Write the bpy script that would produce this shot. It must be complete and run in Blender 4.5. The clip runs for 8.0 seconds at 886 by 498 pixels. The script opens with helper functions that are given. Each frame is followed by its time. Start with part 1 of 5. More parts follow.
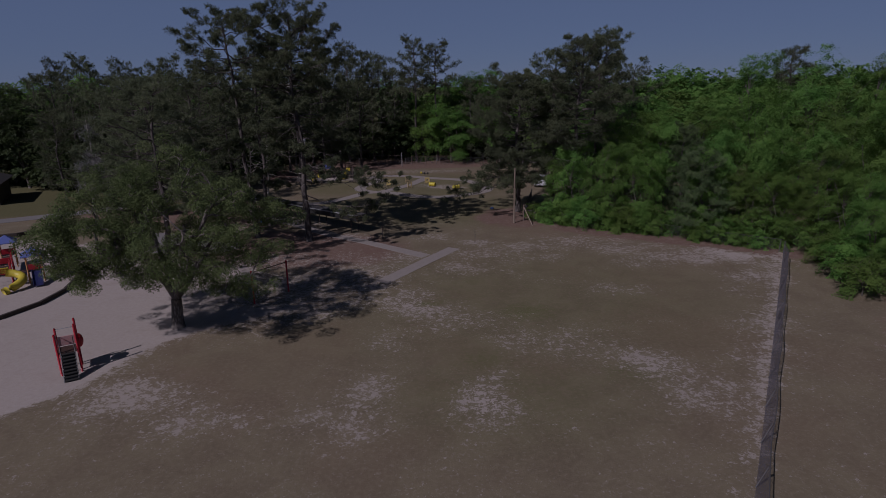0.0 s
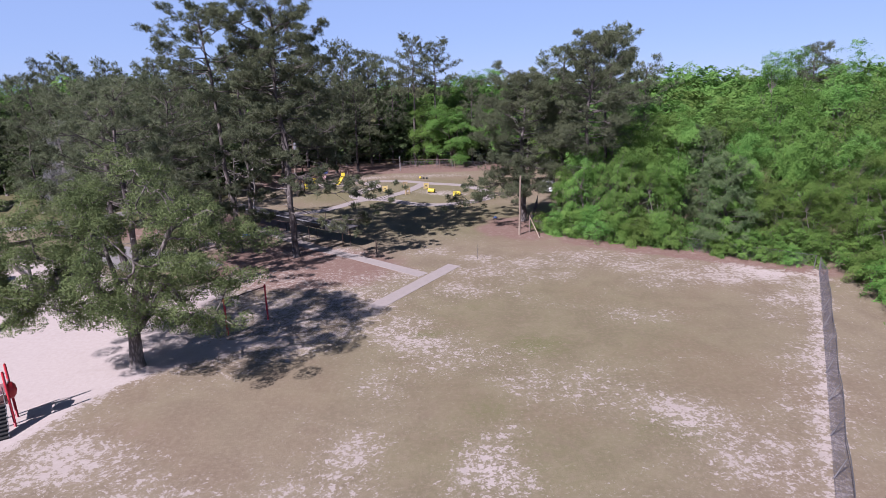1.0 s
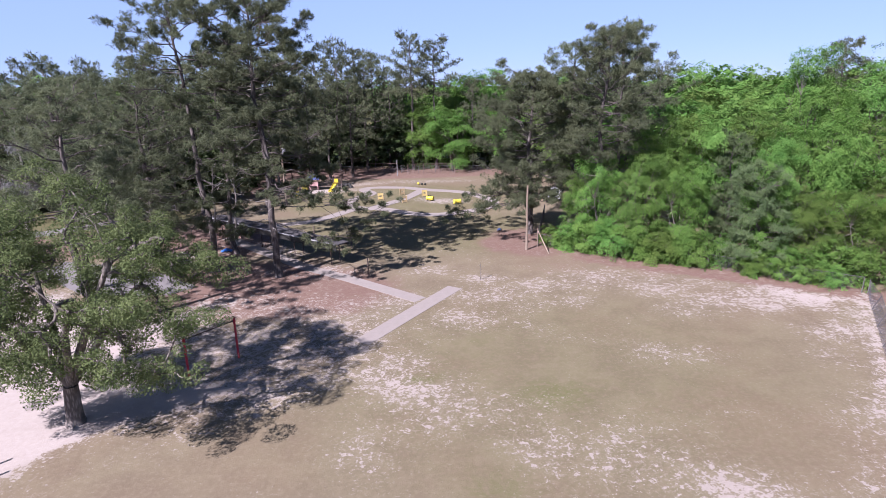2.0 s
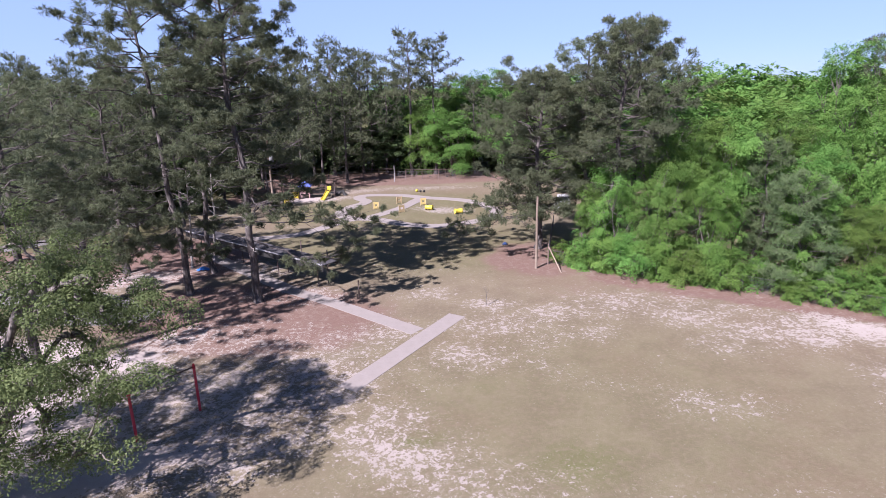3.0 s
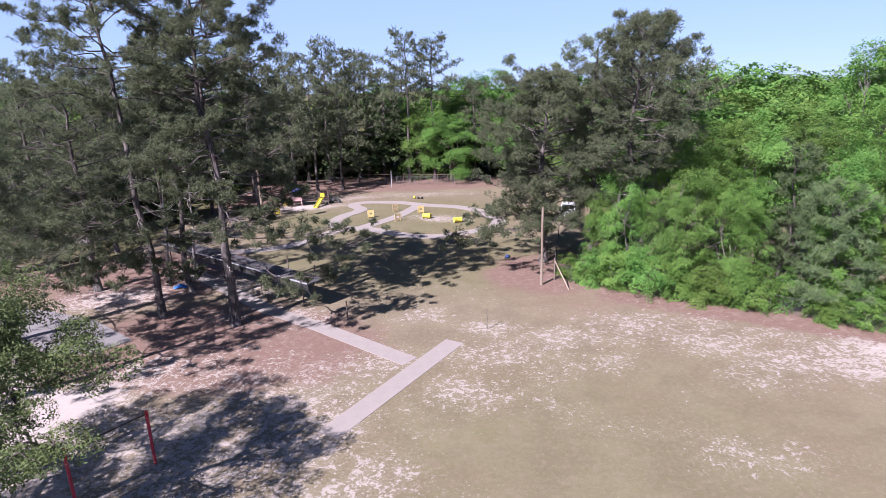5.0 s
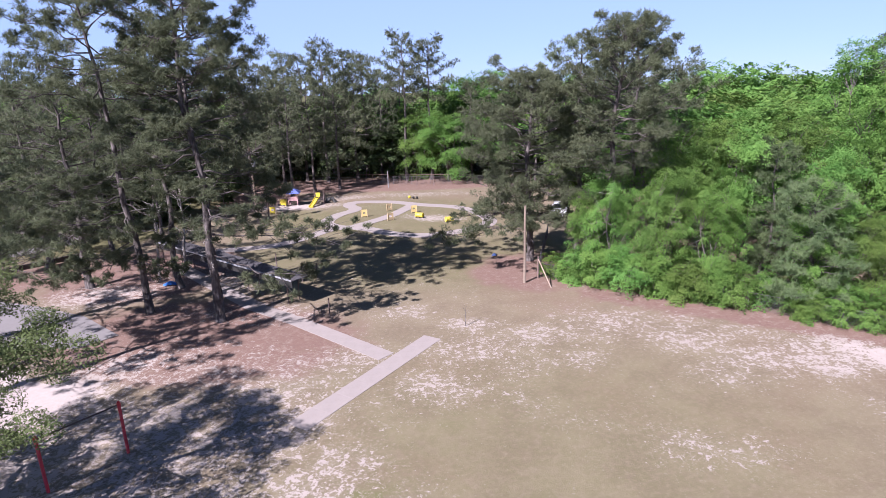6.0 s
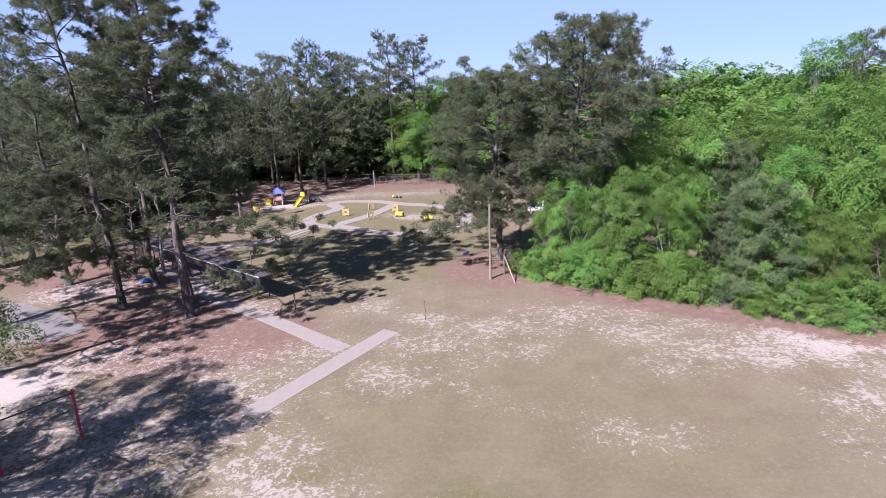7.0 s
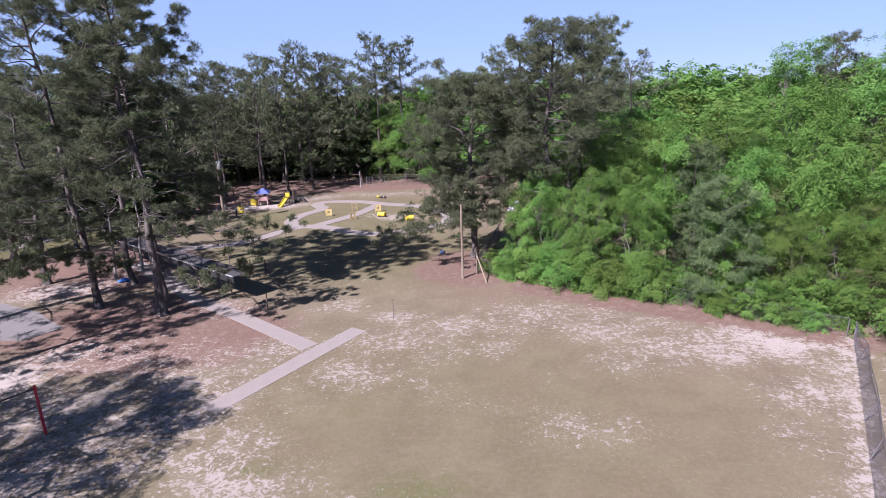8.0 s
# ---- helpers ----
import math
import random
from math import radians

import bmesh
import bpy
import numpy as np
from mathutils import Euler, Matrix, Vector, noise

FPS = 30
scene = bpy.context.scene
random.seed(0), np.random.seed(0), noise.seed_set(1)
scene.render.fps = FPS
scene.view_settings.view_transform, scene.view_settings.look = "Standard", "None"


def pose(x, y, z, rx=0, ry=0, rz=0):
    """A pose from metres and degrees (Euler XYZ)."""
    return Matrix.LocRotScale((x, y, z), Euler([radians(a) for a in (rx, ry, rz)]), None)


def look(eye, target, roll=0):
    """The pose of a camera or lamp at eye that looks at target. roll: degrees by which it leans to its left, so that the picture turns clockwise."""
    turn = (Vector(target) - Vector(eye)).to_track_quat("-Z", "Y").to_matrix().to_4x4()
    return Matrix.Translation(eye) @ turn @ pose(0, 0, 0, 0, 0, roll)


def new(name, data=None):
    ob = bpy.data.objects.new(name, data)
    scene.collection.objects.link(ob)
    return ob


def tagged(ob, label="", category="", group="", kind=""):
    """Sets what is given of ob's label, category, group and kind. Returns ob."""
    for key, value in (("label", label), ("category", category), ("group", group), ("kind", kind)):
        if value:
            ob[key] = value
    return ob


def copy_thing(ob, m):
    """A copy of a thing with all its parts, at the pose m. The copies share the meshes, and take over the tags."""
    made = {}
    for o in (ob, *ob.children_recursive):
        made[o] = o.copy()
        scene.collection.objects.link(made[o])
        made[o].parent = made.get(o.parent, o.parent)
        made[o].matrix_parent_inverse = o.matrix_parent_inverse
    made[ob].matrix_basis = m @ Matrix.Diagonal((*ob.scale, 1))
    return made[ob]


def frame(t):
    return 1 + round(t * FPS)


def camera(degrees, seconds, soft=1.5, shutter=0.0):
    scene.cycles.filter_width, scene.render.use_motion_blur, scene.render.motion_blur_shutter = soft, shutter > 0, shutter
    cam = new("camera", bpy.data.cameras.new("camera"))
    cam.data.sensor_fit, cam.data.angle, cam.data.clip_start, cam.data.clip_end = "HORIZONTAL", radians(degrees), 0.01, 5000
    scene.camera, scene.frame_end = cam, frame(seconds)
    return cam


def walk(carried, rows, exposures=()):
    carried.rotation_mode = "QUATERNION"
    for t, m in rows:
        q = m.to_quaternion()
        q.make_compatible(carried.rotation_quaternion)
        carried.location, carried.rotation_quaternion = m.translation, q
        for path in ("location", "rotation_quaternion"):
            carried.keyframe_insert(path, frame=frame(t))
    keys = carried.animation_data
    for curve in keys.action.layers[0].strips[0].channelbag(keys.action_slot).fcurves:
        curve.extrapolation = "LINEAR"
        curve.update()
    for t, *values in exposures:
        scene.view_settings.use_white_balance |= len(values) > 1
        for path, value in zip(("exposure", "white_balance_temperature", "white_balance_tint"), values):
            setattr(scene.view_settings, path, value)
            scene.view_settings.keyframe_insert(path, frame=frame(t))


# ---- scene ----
cam = camera(75.3, 8.0, 0.9)
PATH = [
    (0, (0.15, 0.299, 14.373), (0.117, 2.22, 13.82), -0.85),
    (0.5, (0.251, 2.691, 14.397), (0.214, 4.613, 13.843), -1.0),
    (1, (0.269, 5.21, 14.463), (0.231, 7.132, 13.908), -1.1),
    (1.5, (0.291, 7.842, 14.488), (0.253, 9.763, 13.932), -1.2),
    (1.7, (0.285, 8.914, 14.485), (0.247, 10.835, 13.93), -1.2),
    (2.8, (0.143, 14.99, 14.323), (0.106, 16.913, 13.772), -1.25),
    (3, (0.135, 15.926, 14.331), (0.098, 17.849, 13.782), -1.3),
    (3.5, (0.103, 17.835, 14.335), (0.065, 19.758, 13.786), -1.4),
    (4, (0.028, 19.118, 14.34), (-0.005, 21.041, 13.793), -1.5),
    (4.5, (0.066, 19.773, 14.318), (0.039, 21.697, 13.774), -1.5),
    (5.8, (1.763, 19.4, 14.142), (1.688, 21.325, 13.603), -1.7),
    (6, (2.197, 19.233, 14.135), (2.127, 21.158, 13.597), -1.7),
    (6.5, (3.55, 18.842, 14.11), (3.475, 20.767, 13.573), -1.8),
    (7, (4.987, 18.281, 14.08), (4.904, 20.206, 13.544), -1.95),
    (7.5, (6.274, 17.782, 14.083), (6.193, 19.707, 13.548), -1.9),
    (8, (6.979, 17.684, 14.178), (6.901, 19.609, 13.642), -1.9),
]
# the picture fades in from dark over the first second, then breathes a little
BASE, KELVIN, TINT = 1.08, 5810, 27
FADE = [(t, BASE + e, KELVIN, TINT) for t, e in ((0.0, -2.55), (0.3, -1.85), (0.5, -1.35), (0.8, -0.7), (1.0, -0.27), (1.2, 0.0), (1.5, 0.0), (3.0, 0.06), (4.5, 0.14), (6.0, 0.16), (6.5, 0.14), (7.0, 0.07), (7.5, 0.0), (8.0, -0.07))]
walk(cam, [(t, look(eye, target, roll)) for t, eye, target, roll in PATH], FADE)

# ---- sky and sun ----
SUN_EL, SUN_AZ = 41.7, 220.5          # degrees; azimuth clockwise from +y
world = bpy.data.worlds.new("sky")
scene.world = world
world.use_nodes = True
wn = world.node_tree.nodes
sky = wn.new("ShaderNodeTexSky")
sky.sky_type = "NISHITA"
sky.sun_disc = False
sky.sun_elevation, sky.sun_rotation = radians(SUN_EL), radians(SUN_AZ)
sky.air_density, sky.dust_density, sky.ozone_density = 0.65, 0.1, 3.0
wn["Background"].inputs["Strength"].default_value = 0.050
haze = wn.new("ShaderNodeMix")          # thin even spring haze over the clear sky
haze.data_type = "RGBA"
aim = wn.new("ShaderNodeTexCoord")
parts = wn.new("ShaderNodeSeparateXYZ")
thin = wn.new("ShaderNodeMapRange")     # thickest at the horizon, gone high up
thin.interpolation_type = "SMOOTHSTEP"
for key, v in (("From Min", 0.14), ("From Max", 0.34), ("To Min", 0.70), ("To Max", 0.0)):
    thin.inputs[key].default_value = v
world.node_tree.links.new(aim.outputs["Generated"], parts.inputs[0])
world.node_tree.links.new(parts.outputs["Z"], thin.inputs["Value"])
world.node_tree.links.new(thin.outputs["Result"], haze.inputs["Factor"])
haze.inputs["B"].default_value = (4.9, 6.8, 10.3, 1)
world.node_tree.links.new(sky.outputs[0], haze.inputs["A"])
world.node_tree.links.new(haze.outputs["Result"], wn["Background"].inputs["Color"])
sun_data = bpy.data.lights.new("sun", "SUN")
sun_data.energy, sun_data.angle, sun_data.color = 5.0, radians(0.55), (1.0, 0.95, 0.88)
sun = new("sun", sun_data)
sd = Vector((math.sin(radians(SUN_AZ)) * math.cos(radians(SUN_EL)), math.cos(radians(SUN_AZ)) * math.cos(radians(SUN_EL)), math.sin(radians(SUN_EL))))
sun.matrix_world = look(sd * 200, (0, 0, 0))

# ---- materials ----
def mat_base(name, rough=0.8, metal=0.0):
    m = bpy.data.materials.new(name)
    m.use_nodes = True
    n, l = m.node_tree.nodes, m.node_tree.links
    b = n["Principled BSDF"]
    b.inputs["Roughness"].default_value = rough
    b.inputs["Metallic"].default_value = metal
    return m, n, l, b


def noise_node(n, l, scale, detail=4.0, rough=0.6, coord=None, dist=0.0):
    t = n.new("ShaderNodeTexNoise")
    t.inputs["Scale"].default_value, t.inputs["Detail"].default_value = scale, detail
    t.inputs["Roughness"].default_value, t.inputs["Distortion"].default_value = rough, dist
    if coord is not None:
        l.new(coord, t.inputs["Vector"])
    return t.outputs["Fac"]


def ramp(n, l, fac, lo, hi, a=0.0, b=1.0):
    r = n.new("ShaderNodeMapRange")
    r.interpolation_type = "SMOOTHSTEP"
    for k, v in zip(("From Min", "From Max", "To Min", "To Max"), (lo, hi, a, b)):
        r.inputs[k].default_value = v
    l.new(fac, r.inputs["Value"])
    return r.outputs["Result"]


def mixc(n, l, fac, a, b, mode="MIX"):
    x = n.new("ShaderNodeMix")
    x.data_type, x.blend_type = "RGBA", mode
    for sock, v in ((x.inputs["Factor"], fac), (x.inputs["A"], a), (x.inputs["B"], b)):
        if isinstance(v, (int, float)):
            sock.default_value = v
        elif isinstance(v, tuple):
            sock.default_value = (*v, 1) if len(v) == 3 else v
        else:
            l.new(v, sock)
    return x.outputs["Result"]


def calc(n, l, op, a, b=0.0):
    x = n.new("ShaderNodeMath")
    x.operation = op
    for sock, v in zip(x.inputs, (a, b)):
        if isinstance(v, (int, float)):
            sock.default_value = v
        else:
            l.new(v, sock)
    return x.outputs[0]


def bump(n, l, b, height, strength, dist):
    u = n.new("ShaderNodeBump")
    u.inputs["Strength"].default_value, u.inputs["Distance"].default_value = strength, dist
    l.new(height, u.inputs["Height"])
    l.new(u.outputs[0], b.inputs["Normal"])


def plain(name, c, rough=0.6, metal=0.0, vary=0.18, scale=6.0, grime=(0.2, 0.17, 0.14), wear=0.3, bumps=0.15):
    """Painted, plastic, wooden or stone surface with fine mottling and some grime."""
    m, n, l, b = mat_base(name, rough, metal)
    co = n.new("ShaderNodeTexCoord").outputs["Object"]
    f1, f2 = noise_node(n, l, scale, 5, 0.65, co), noise_node(n, l, scale * 7, 3, 0.6, co)
    dark = tuple(v * (1 - vary) for v in c)
    light = tuple(min(1, v * (1 + vary)) for v in c)
    col = mixc(n, l, f1, dark, light)
    col = mixc(n, l, ramp(n, l, f2, 0.55, 0.8, 0, wear), col, grime)
    l.new(col, b.inputs["Base Color"])
    l.new(ramp(n, l, f2, 0.2, 0.8, max(0.05, rough - 0.15), min(1, rough + 0.15)), b.inputs["Roughness"])
    if bumps:
        bump(n, l, b, f2, bumps, 0.01)
    return m


def leafy(name, dark, mid, light, trans=0.25, rough=0.55, gloss=0.35, hues=0.014):
    """Leaves: each one its own shade, each tree its own tone, broader patches over the crown."""
    m, n, l, b = mat_base(name, rough)
    geo = n.new("ShaderNodeNewGeometry")
    info = n.new("ShaderNodeObjectInfo")
    patch = noise_node(n, l, 0.5, 3, 0.6, geo.outputs["Position"])
    isl = geo.outputs["Random Per Island"]
    spray = noise_node(n, l, 1.7, 2, 0.5, geo.outputs["Position"])
    col = mixc(n, l, ramp(n, l, isl, 0.0, 1.0, 0.28, 0.75), dark, mid)
    col = mixc(n, l, ramp(n, l, patch, 0.38, 0.66, 0.0, 0.45), col, light)
    col = mixc(n, l, ramp(n, l, spray, 0.42, 0.68, 0.0, 0.45), col, light)
    tone = calc(n, l, "MULTIPLY_ADD", info.outputs["Random"], 0.46)
    tone_node = tone.node
    tone_node.inputs[2].default_value = 0.76
    hs = n.new("ShaderNodeHueSaturation")
    l.new(col, hs.inputs["Color"])
    l.new(tone, hs.inputs["Value"])
    hue = calc(n, l, "MULTIPLY_ADD", info.outputs["Random"], hues)
    hue.node.inputs[2].default_value = 0.498 - hues / 2
    l.new(hue, hs.inputs["Hue"])
    l.new(hs.outputs[0], b.inputs["Base Color"])
    b.inputs["Specular IOR Level"].default_value = gloss
    tr = n.new("ShaderNodeBsdfTranslucent")
    l.new(hs.outputs[0], tr.inputs["Color"])
    mx = n.new("ShaderNodeMixShader")
    mx.inputs[0].default_value = trans
    l.new(b.outputs[0], mx.inputs[1])
    l.new(tr.outputs[0], mx.inputs[2])
    l.new(mx.outputs[0], n["Material Output"].inputs["Surface"])
    return m


def bark(name, dark, light, scale=9.0):
    m, n, l, b = mat_base(name, 0.92)
    co = n.new("ShaderNodeTexCoord").outputs["Object"]
    mp = n.new("ShaderNodeMapping")
    mp.inputs["Scale"].default_value = (1, 1, 0.22)
    l.new(co, mp.inputs["Vector"])
    v = n.new("ShaderNodeTexVoronoi")
    v.inputs["Scale"].default_value = scale
    l.new(mp.outputs[0], v.inputs["Vector"])
    f = noise_node(n, l, 0.9, 4, 0.6, co)
    col = mixc(n, l, ramp(n, l, v.outputs["Distance"], 0.1, 0.6), light, dark)
    col = mixc(n, l, ramp(n, l, f, 0.4, 0.7, 0, 0.5), col, tuple(x * 1.5 for x in light))
    l.new(col, b.inputs["Base Color"])
    bump(n, l, b, v.outputs["Distance"], 0.6, 0.03)
    return m


def ground_material():
    m, n, l, b = mat_base("worn_ground", 0.95)
    co = n.new("ShaderNodeNewGeometry").outputs["Position"]

    def att(name):
        a = n.new("ShaderNodeAttribute")
        a.attribute_name = name
        return a.outputs["Fac"]

    big = noise_node(n, l, 0.10, 4, 0.55, co, 0.5)
    mid = noise_node(n, l, 0.38, 5, 0.62, co, 0.4)
    tuft = noise_node(n, l, 1.9, 6, 0.74, co, 0.6)
    fine = noise_node(n, l, 4.2, 5, 0.7, co)
    grit = noise_node(n, l, 17.0, 3, 0.6, co)
    # dry dormant turf, tan to khaki, greener in hollows
    turf = mixc(n, l, ramp(n, l, mid, 0.3, 0.7), (0.168, 0.133, 0.091), (0.206, 0.171, 0.112))
    turf = mixc(n, l, ramp(n, l, big, 0.45, 0.68, 0, 0.55), turf, (0.188, 0.135, 0.094))
    turf = mixc(n, l, ramp(n, l, fine, 0.42, 0.72, 0, 0.6), turf, (0.243, 0.197, 0.137))
    turf = mixc(n, l, ramp(n, l, grit, 0.55, 0.75, 0, 0.4), turf, (0.115, 0.085, 0.055))
    green = calc(n, l, "MULTIPLY", att("green"), ramp(n, l, tuft, 0.3, 0.62, 0.25, 1.0))
    turf = mixc(n, l, green, turf, (0.118, 0.121, 0.047))
    # bleached sand that shows through in clumps
    sand_c = mixc(n, l, fine, (0.340, 0.285, 0.254), (0.475, 0.416, 0.385))
    dull = mixc(n, l, fine, (0.285, 0.242, 0.208), (0.395, 0.345, 0.308))
    sand_c = mixc(n, l, ramp(n, l, att("sand"), 0.34, 0.85), dull, sand_c)
    sand_c = mixc(n, l, ramp(n, l, grit, 0.55, 0.75, 0, 0.14), sand_c, (0.224, 0.165, 0.129))
    sand_c = mixc(n, l, ramp(n, l, mid, 0.5, 0.72, 0, 0.35), sand_c, (0.300, 0.250, 0.215))
    amount = calc(n, l, "ADD", att("sand"), calc(n, l, "MULTIPLY", calc(n, l, "SUBTRACT", mid, 0.5), 0.9))
    fleck = noise_node(n, l, 2.4, 6, 0.72, co, 0.35)
    crumb = noise_node(n, l, 7.0, 4, 0.68, co, 0.3)
    speck = calc(n, l, "ADD", calc(n, l, "MULTIPLY", fleck, 0.62), calc(n, l, "MULTIPLY", crumb, 0.38))
    key = calc(n, l, "ADD", speck, calc(n, l, "MULTIPLY", amount, 0.22))
    key = calc(n, l, "ADD", key, ramp(n, l, att("sand"), 0.6, 1.0, 0.0, 0.16))
    show = ramp(n, l, key, 0.598, 0.645)
    veil = ramp(n, l, amount, 0.2, 0.8, 0.0, 0.22)
    turf = mixc(n, l, veil, turf, (0.285, 0.243, 0.205))
    # pine straw, rusty brown
    straw_c = mixc(n, l, grit, (0.130, 0.078, 0.060), (0.240, 0.158, 0.128))
    straw_c = mixc(n, l, ramp(n, l, mid, 0.4, 0.7, 0, 0.55), straw_c, (0.185, 0.125, 0.100))
    straw_c = mixc(n, l, ramp(n, l, tuft, 0.48, 0.66, 0, 0.55), straw_c, (0.262, 0.196, 0.162))
    straw_c = mixc(n, l, ramp(n, l, fine, 0.52, 0.7, 0, 0.45), straw_c, (0.105, 0.062, 0.046))
    sk = calc(n, l, "ADD", att("straw"), calc(n, l, "MULTIPLY", calc(n, l, "SUBTRACT", mid, 0.5), 1.1))
    base = mixc(n, l, ramp(n, l, sk, 0.3, 0.75), turf, straw_c)
    # dry pale chaff strewn over the turf, thin where feet have worn it smooth
    chaff = calc(n, l, "ADD", calc(n, l, "MULTIPLY", noise_node(n, l, 6.3, 4, 0.7, co, 0.4), 0.7), calc(n, l, "MULTIPLY", tuft, 0.3))
    chaff = calc(n, l, "ADD", chaff, calc(n, l, "MULTIPLY", amount, 0.10))
    base = mixc(n, l, ramp(n, l, chaff, 0.55, 0.62, 0.0, 0.46), base, (0.295, 0.248, 0.205))
    base = mixc(n, l, show, base, sand_c)
    # lawn and weeds far from the yard
    lawn = mixc(n, l, fine, (0.062, 0.071, 0.024), (0.142, 0.129, 0.059))
    base = mixc(n, l, att("lawn"), base, lawn)
    l.new(base, b.inputs["Base Color"])
    b.inputs["Specular IOR Level"].default_value = 0.15
    h = calc(n, l, "ADD", calc(n, l, "MULTIPLY", fine, 0.6), calc(n, l, "MULTIPLY", grit, 0.4))
    bump(n, l, b, h, 0.35, 0.06)
    return m


M = dict(
    ground=ground_material(),
    concrete=plain("weathered_concrete", (0.285, 0.247, 0.225), 0.9, vary=0.12, scale=1.3, wear=0.35, grime=(0.23, 0.18, 0.145)),
    asphalt=plain("pale_asphalt", (0.195, 0.180, 0.175), 0.92, vary=0.12, scale=1.0, wear=0.3),
    pine=leafy("pine_needles", (0.054, 0.070, 0.040), (0.143, 0.170, 0.094), (0.248, 0.280, 0.156), 0.38, 0.6, 0.2),
    pine_deep=leafy("dark_needles", (0.044, 0.057, 0.033), (0.106, 0.122, 0.068), (0.185, 0.200, 0.112), 0.28, 0.6, 0.15),
    pine_young=leafy("young_needles", (0.048, 0.080, 0.035), (0.108, 0.155, 0.066), (0.185, 0.240, 0.105), 0.30, 0.6, 0.2),
    leaf=leafy("spring_leaves", (0.046, 0.112, 0.024), (0.134, 0.262, 0.055), (0.232, 0.372, 0.086), 0.36, 0.6, 0.15, 0.034),
    leaf2=leafy("fresh_leaves", (0.054, 0.128, 0.027), (0.136, 0.262, 0.058), (0.225, 0.355, 0.088), 0.38, 0.6, 0.15, 0.034),
    moss=leafy("hanging_moss", (0.16, 0.16, 0.155), (0.24, 0.24, 0.235), (0.30, 0.30, 0.29), 0.25, 0.8, 0.1),
    # leaf green darkened so the shade under the crowns is in the colour
    under=leafy("shade_darkened_leaves", (0.030, 0.048, 0.018), (0.058, 0.082, 0.030), (0.085, 0.115, 0.042), 0.25, 0.6, 0.2),
    oak=leafy("oak_leaves", (0.042, 0.062, 0.024), (0.110, 0.145, 0.055), (0.222, 0.268, 0.108), 0.36, 0.65, 0.12),
    bark_pine=bark("pine_bark", (0.048, 0.039, 0.036), (0.140, 0.120, 0.112)),
    bark_oak=bark("oak_bark", (0.075, 0.063, 0.056), (0.22, 0.19, 0.17), 12),
    dead=bark("dead_wood", (0.20, 0.18, 0.16), (0.40, 0.37, 0.34), 14),
    pole=plain("weathered_pole_wood", (0.19, 0.145, 0.11), 0.9, vary=0.3, scale=3),
    galv=plain("galvanised_steel", (0.20, 0.195, 0.20), 0.6, 0.4, vary=0.12, scale=5),
    wire=plain("dull_fence_wire", (0.105, 0.095, 0.11), 0.75, 0.0, vary=0.12, scale=4),
    fence_steel=plain("weathered_fence_steel", (0.115, 0.108, 0.108), 0.7, 0.3, vary=0.15, scale=5),
    pale_wood=plain("pale_weathered_timber", (0.34, 0.26, 0.20), 0.9, vary=0.2, scale=4),
    red=plain("red_powder_coat", (0.42, 0.018, 0.028), 0.4, vary=0.2, scale=5, wear=0.25),
    yellow=plain("yellow_plastic", (0.62, 0.50, 0.05), 0.45, vary=0.12, scale=4, wear=0.2),
    blue=plain("blue_plastic", (0.115, 0.150, 0.40), 0.45, vary=0.15, scale=4, wear=0.15),
    navy=plain("navy_plastic", (0.025, 0.03, 0.10), 0.35, vary=0.2, scale=4, wear=0.15),
    tan=plain("tan_panel", (0.50, 0.38, 0.22), 0.7, vary=0.2, scale=4),
    pale_yellow=plain("faded_yellow_board", (0.52, 0.40, 0.15), 0.6, vary=0.2, scale=4),
    rust=plain("rusty_pipe", (0.16, 0.11, 0.095), 0.75, 0.2, vary=0.3, scale=6),
    faded=plain("faded_pink_panel", (0.50, 0.30, 0.29), 0.6, vary=0.15, scale=5),
    orange=plain("orange_post_paint", (0.45, 0.20, 0.05), 0.5, vary=0.2, scale=4),
    grey=plain("grey_plastic", (0.21, 0.21, 0.22), 0.5, vary=0.15, scale=4),
    black=plain("black_rubber", (0.022, 0.021, 0.02), 0.7, vary=0.3, scale=5, wear=0.2),
    timber=plain("dark_border_timber", (0.055, 0.042, 0.035), 0.85, vary=0.3, scale=4, wear=0.3),
    brown=plain("brown_painted_steel", (0.06, 0.035, 0.028), 0.55, vary=0.25, scale=5),
    white=plain("white_car_paint", (0.58, 0.58, 0.6), 0.25, vary=0.04, scale=2, wear=0.08, bumps=0),
    roof=plain("grey_metal_roof", (0.085, 0.080, 0.085), 0.6, 0.2, vary=0.15, scale=1.5, wear=0.25),
    fascia=plain("white_roof_trim", (0.30, 0.30, 0.31), 0.5, vary=0.06, scale=3, wear=0.1),
    shingle=plain("dark_shingles", (0.05, 0.045, 0.045), 0.9, vary=0.3, scale=3),
    wall=plain("brown_wall_paint", (0.10, 0.08, 0.065), 0.85, vary=0.12, scale=1.5),
    dark_tarp=plain("faded_dark_tarp", (0.03, 0.055, 0.14), 0.6, vary=0.2, scale=3, wear=0.2),
    tarp=plain("blue_tarp", (0.03, 0.16, 0.52), 0.5, vary=0.15, scale=3, wear=0.1),
)
gm, gn, gl, gb = mat_base("dark_glass", 0.08)
gb.inputs["Base Color"].default_value = (0.02, 0.025, 0.03, 1)
M["glass"] = gm

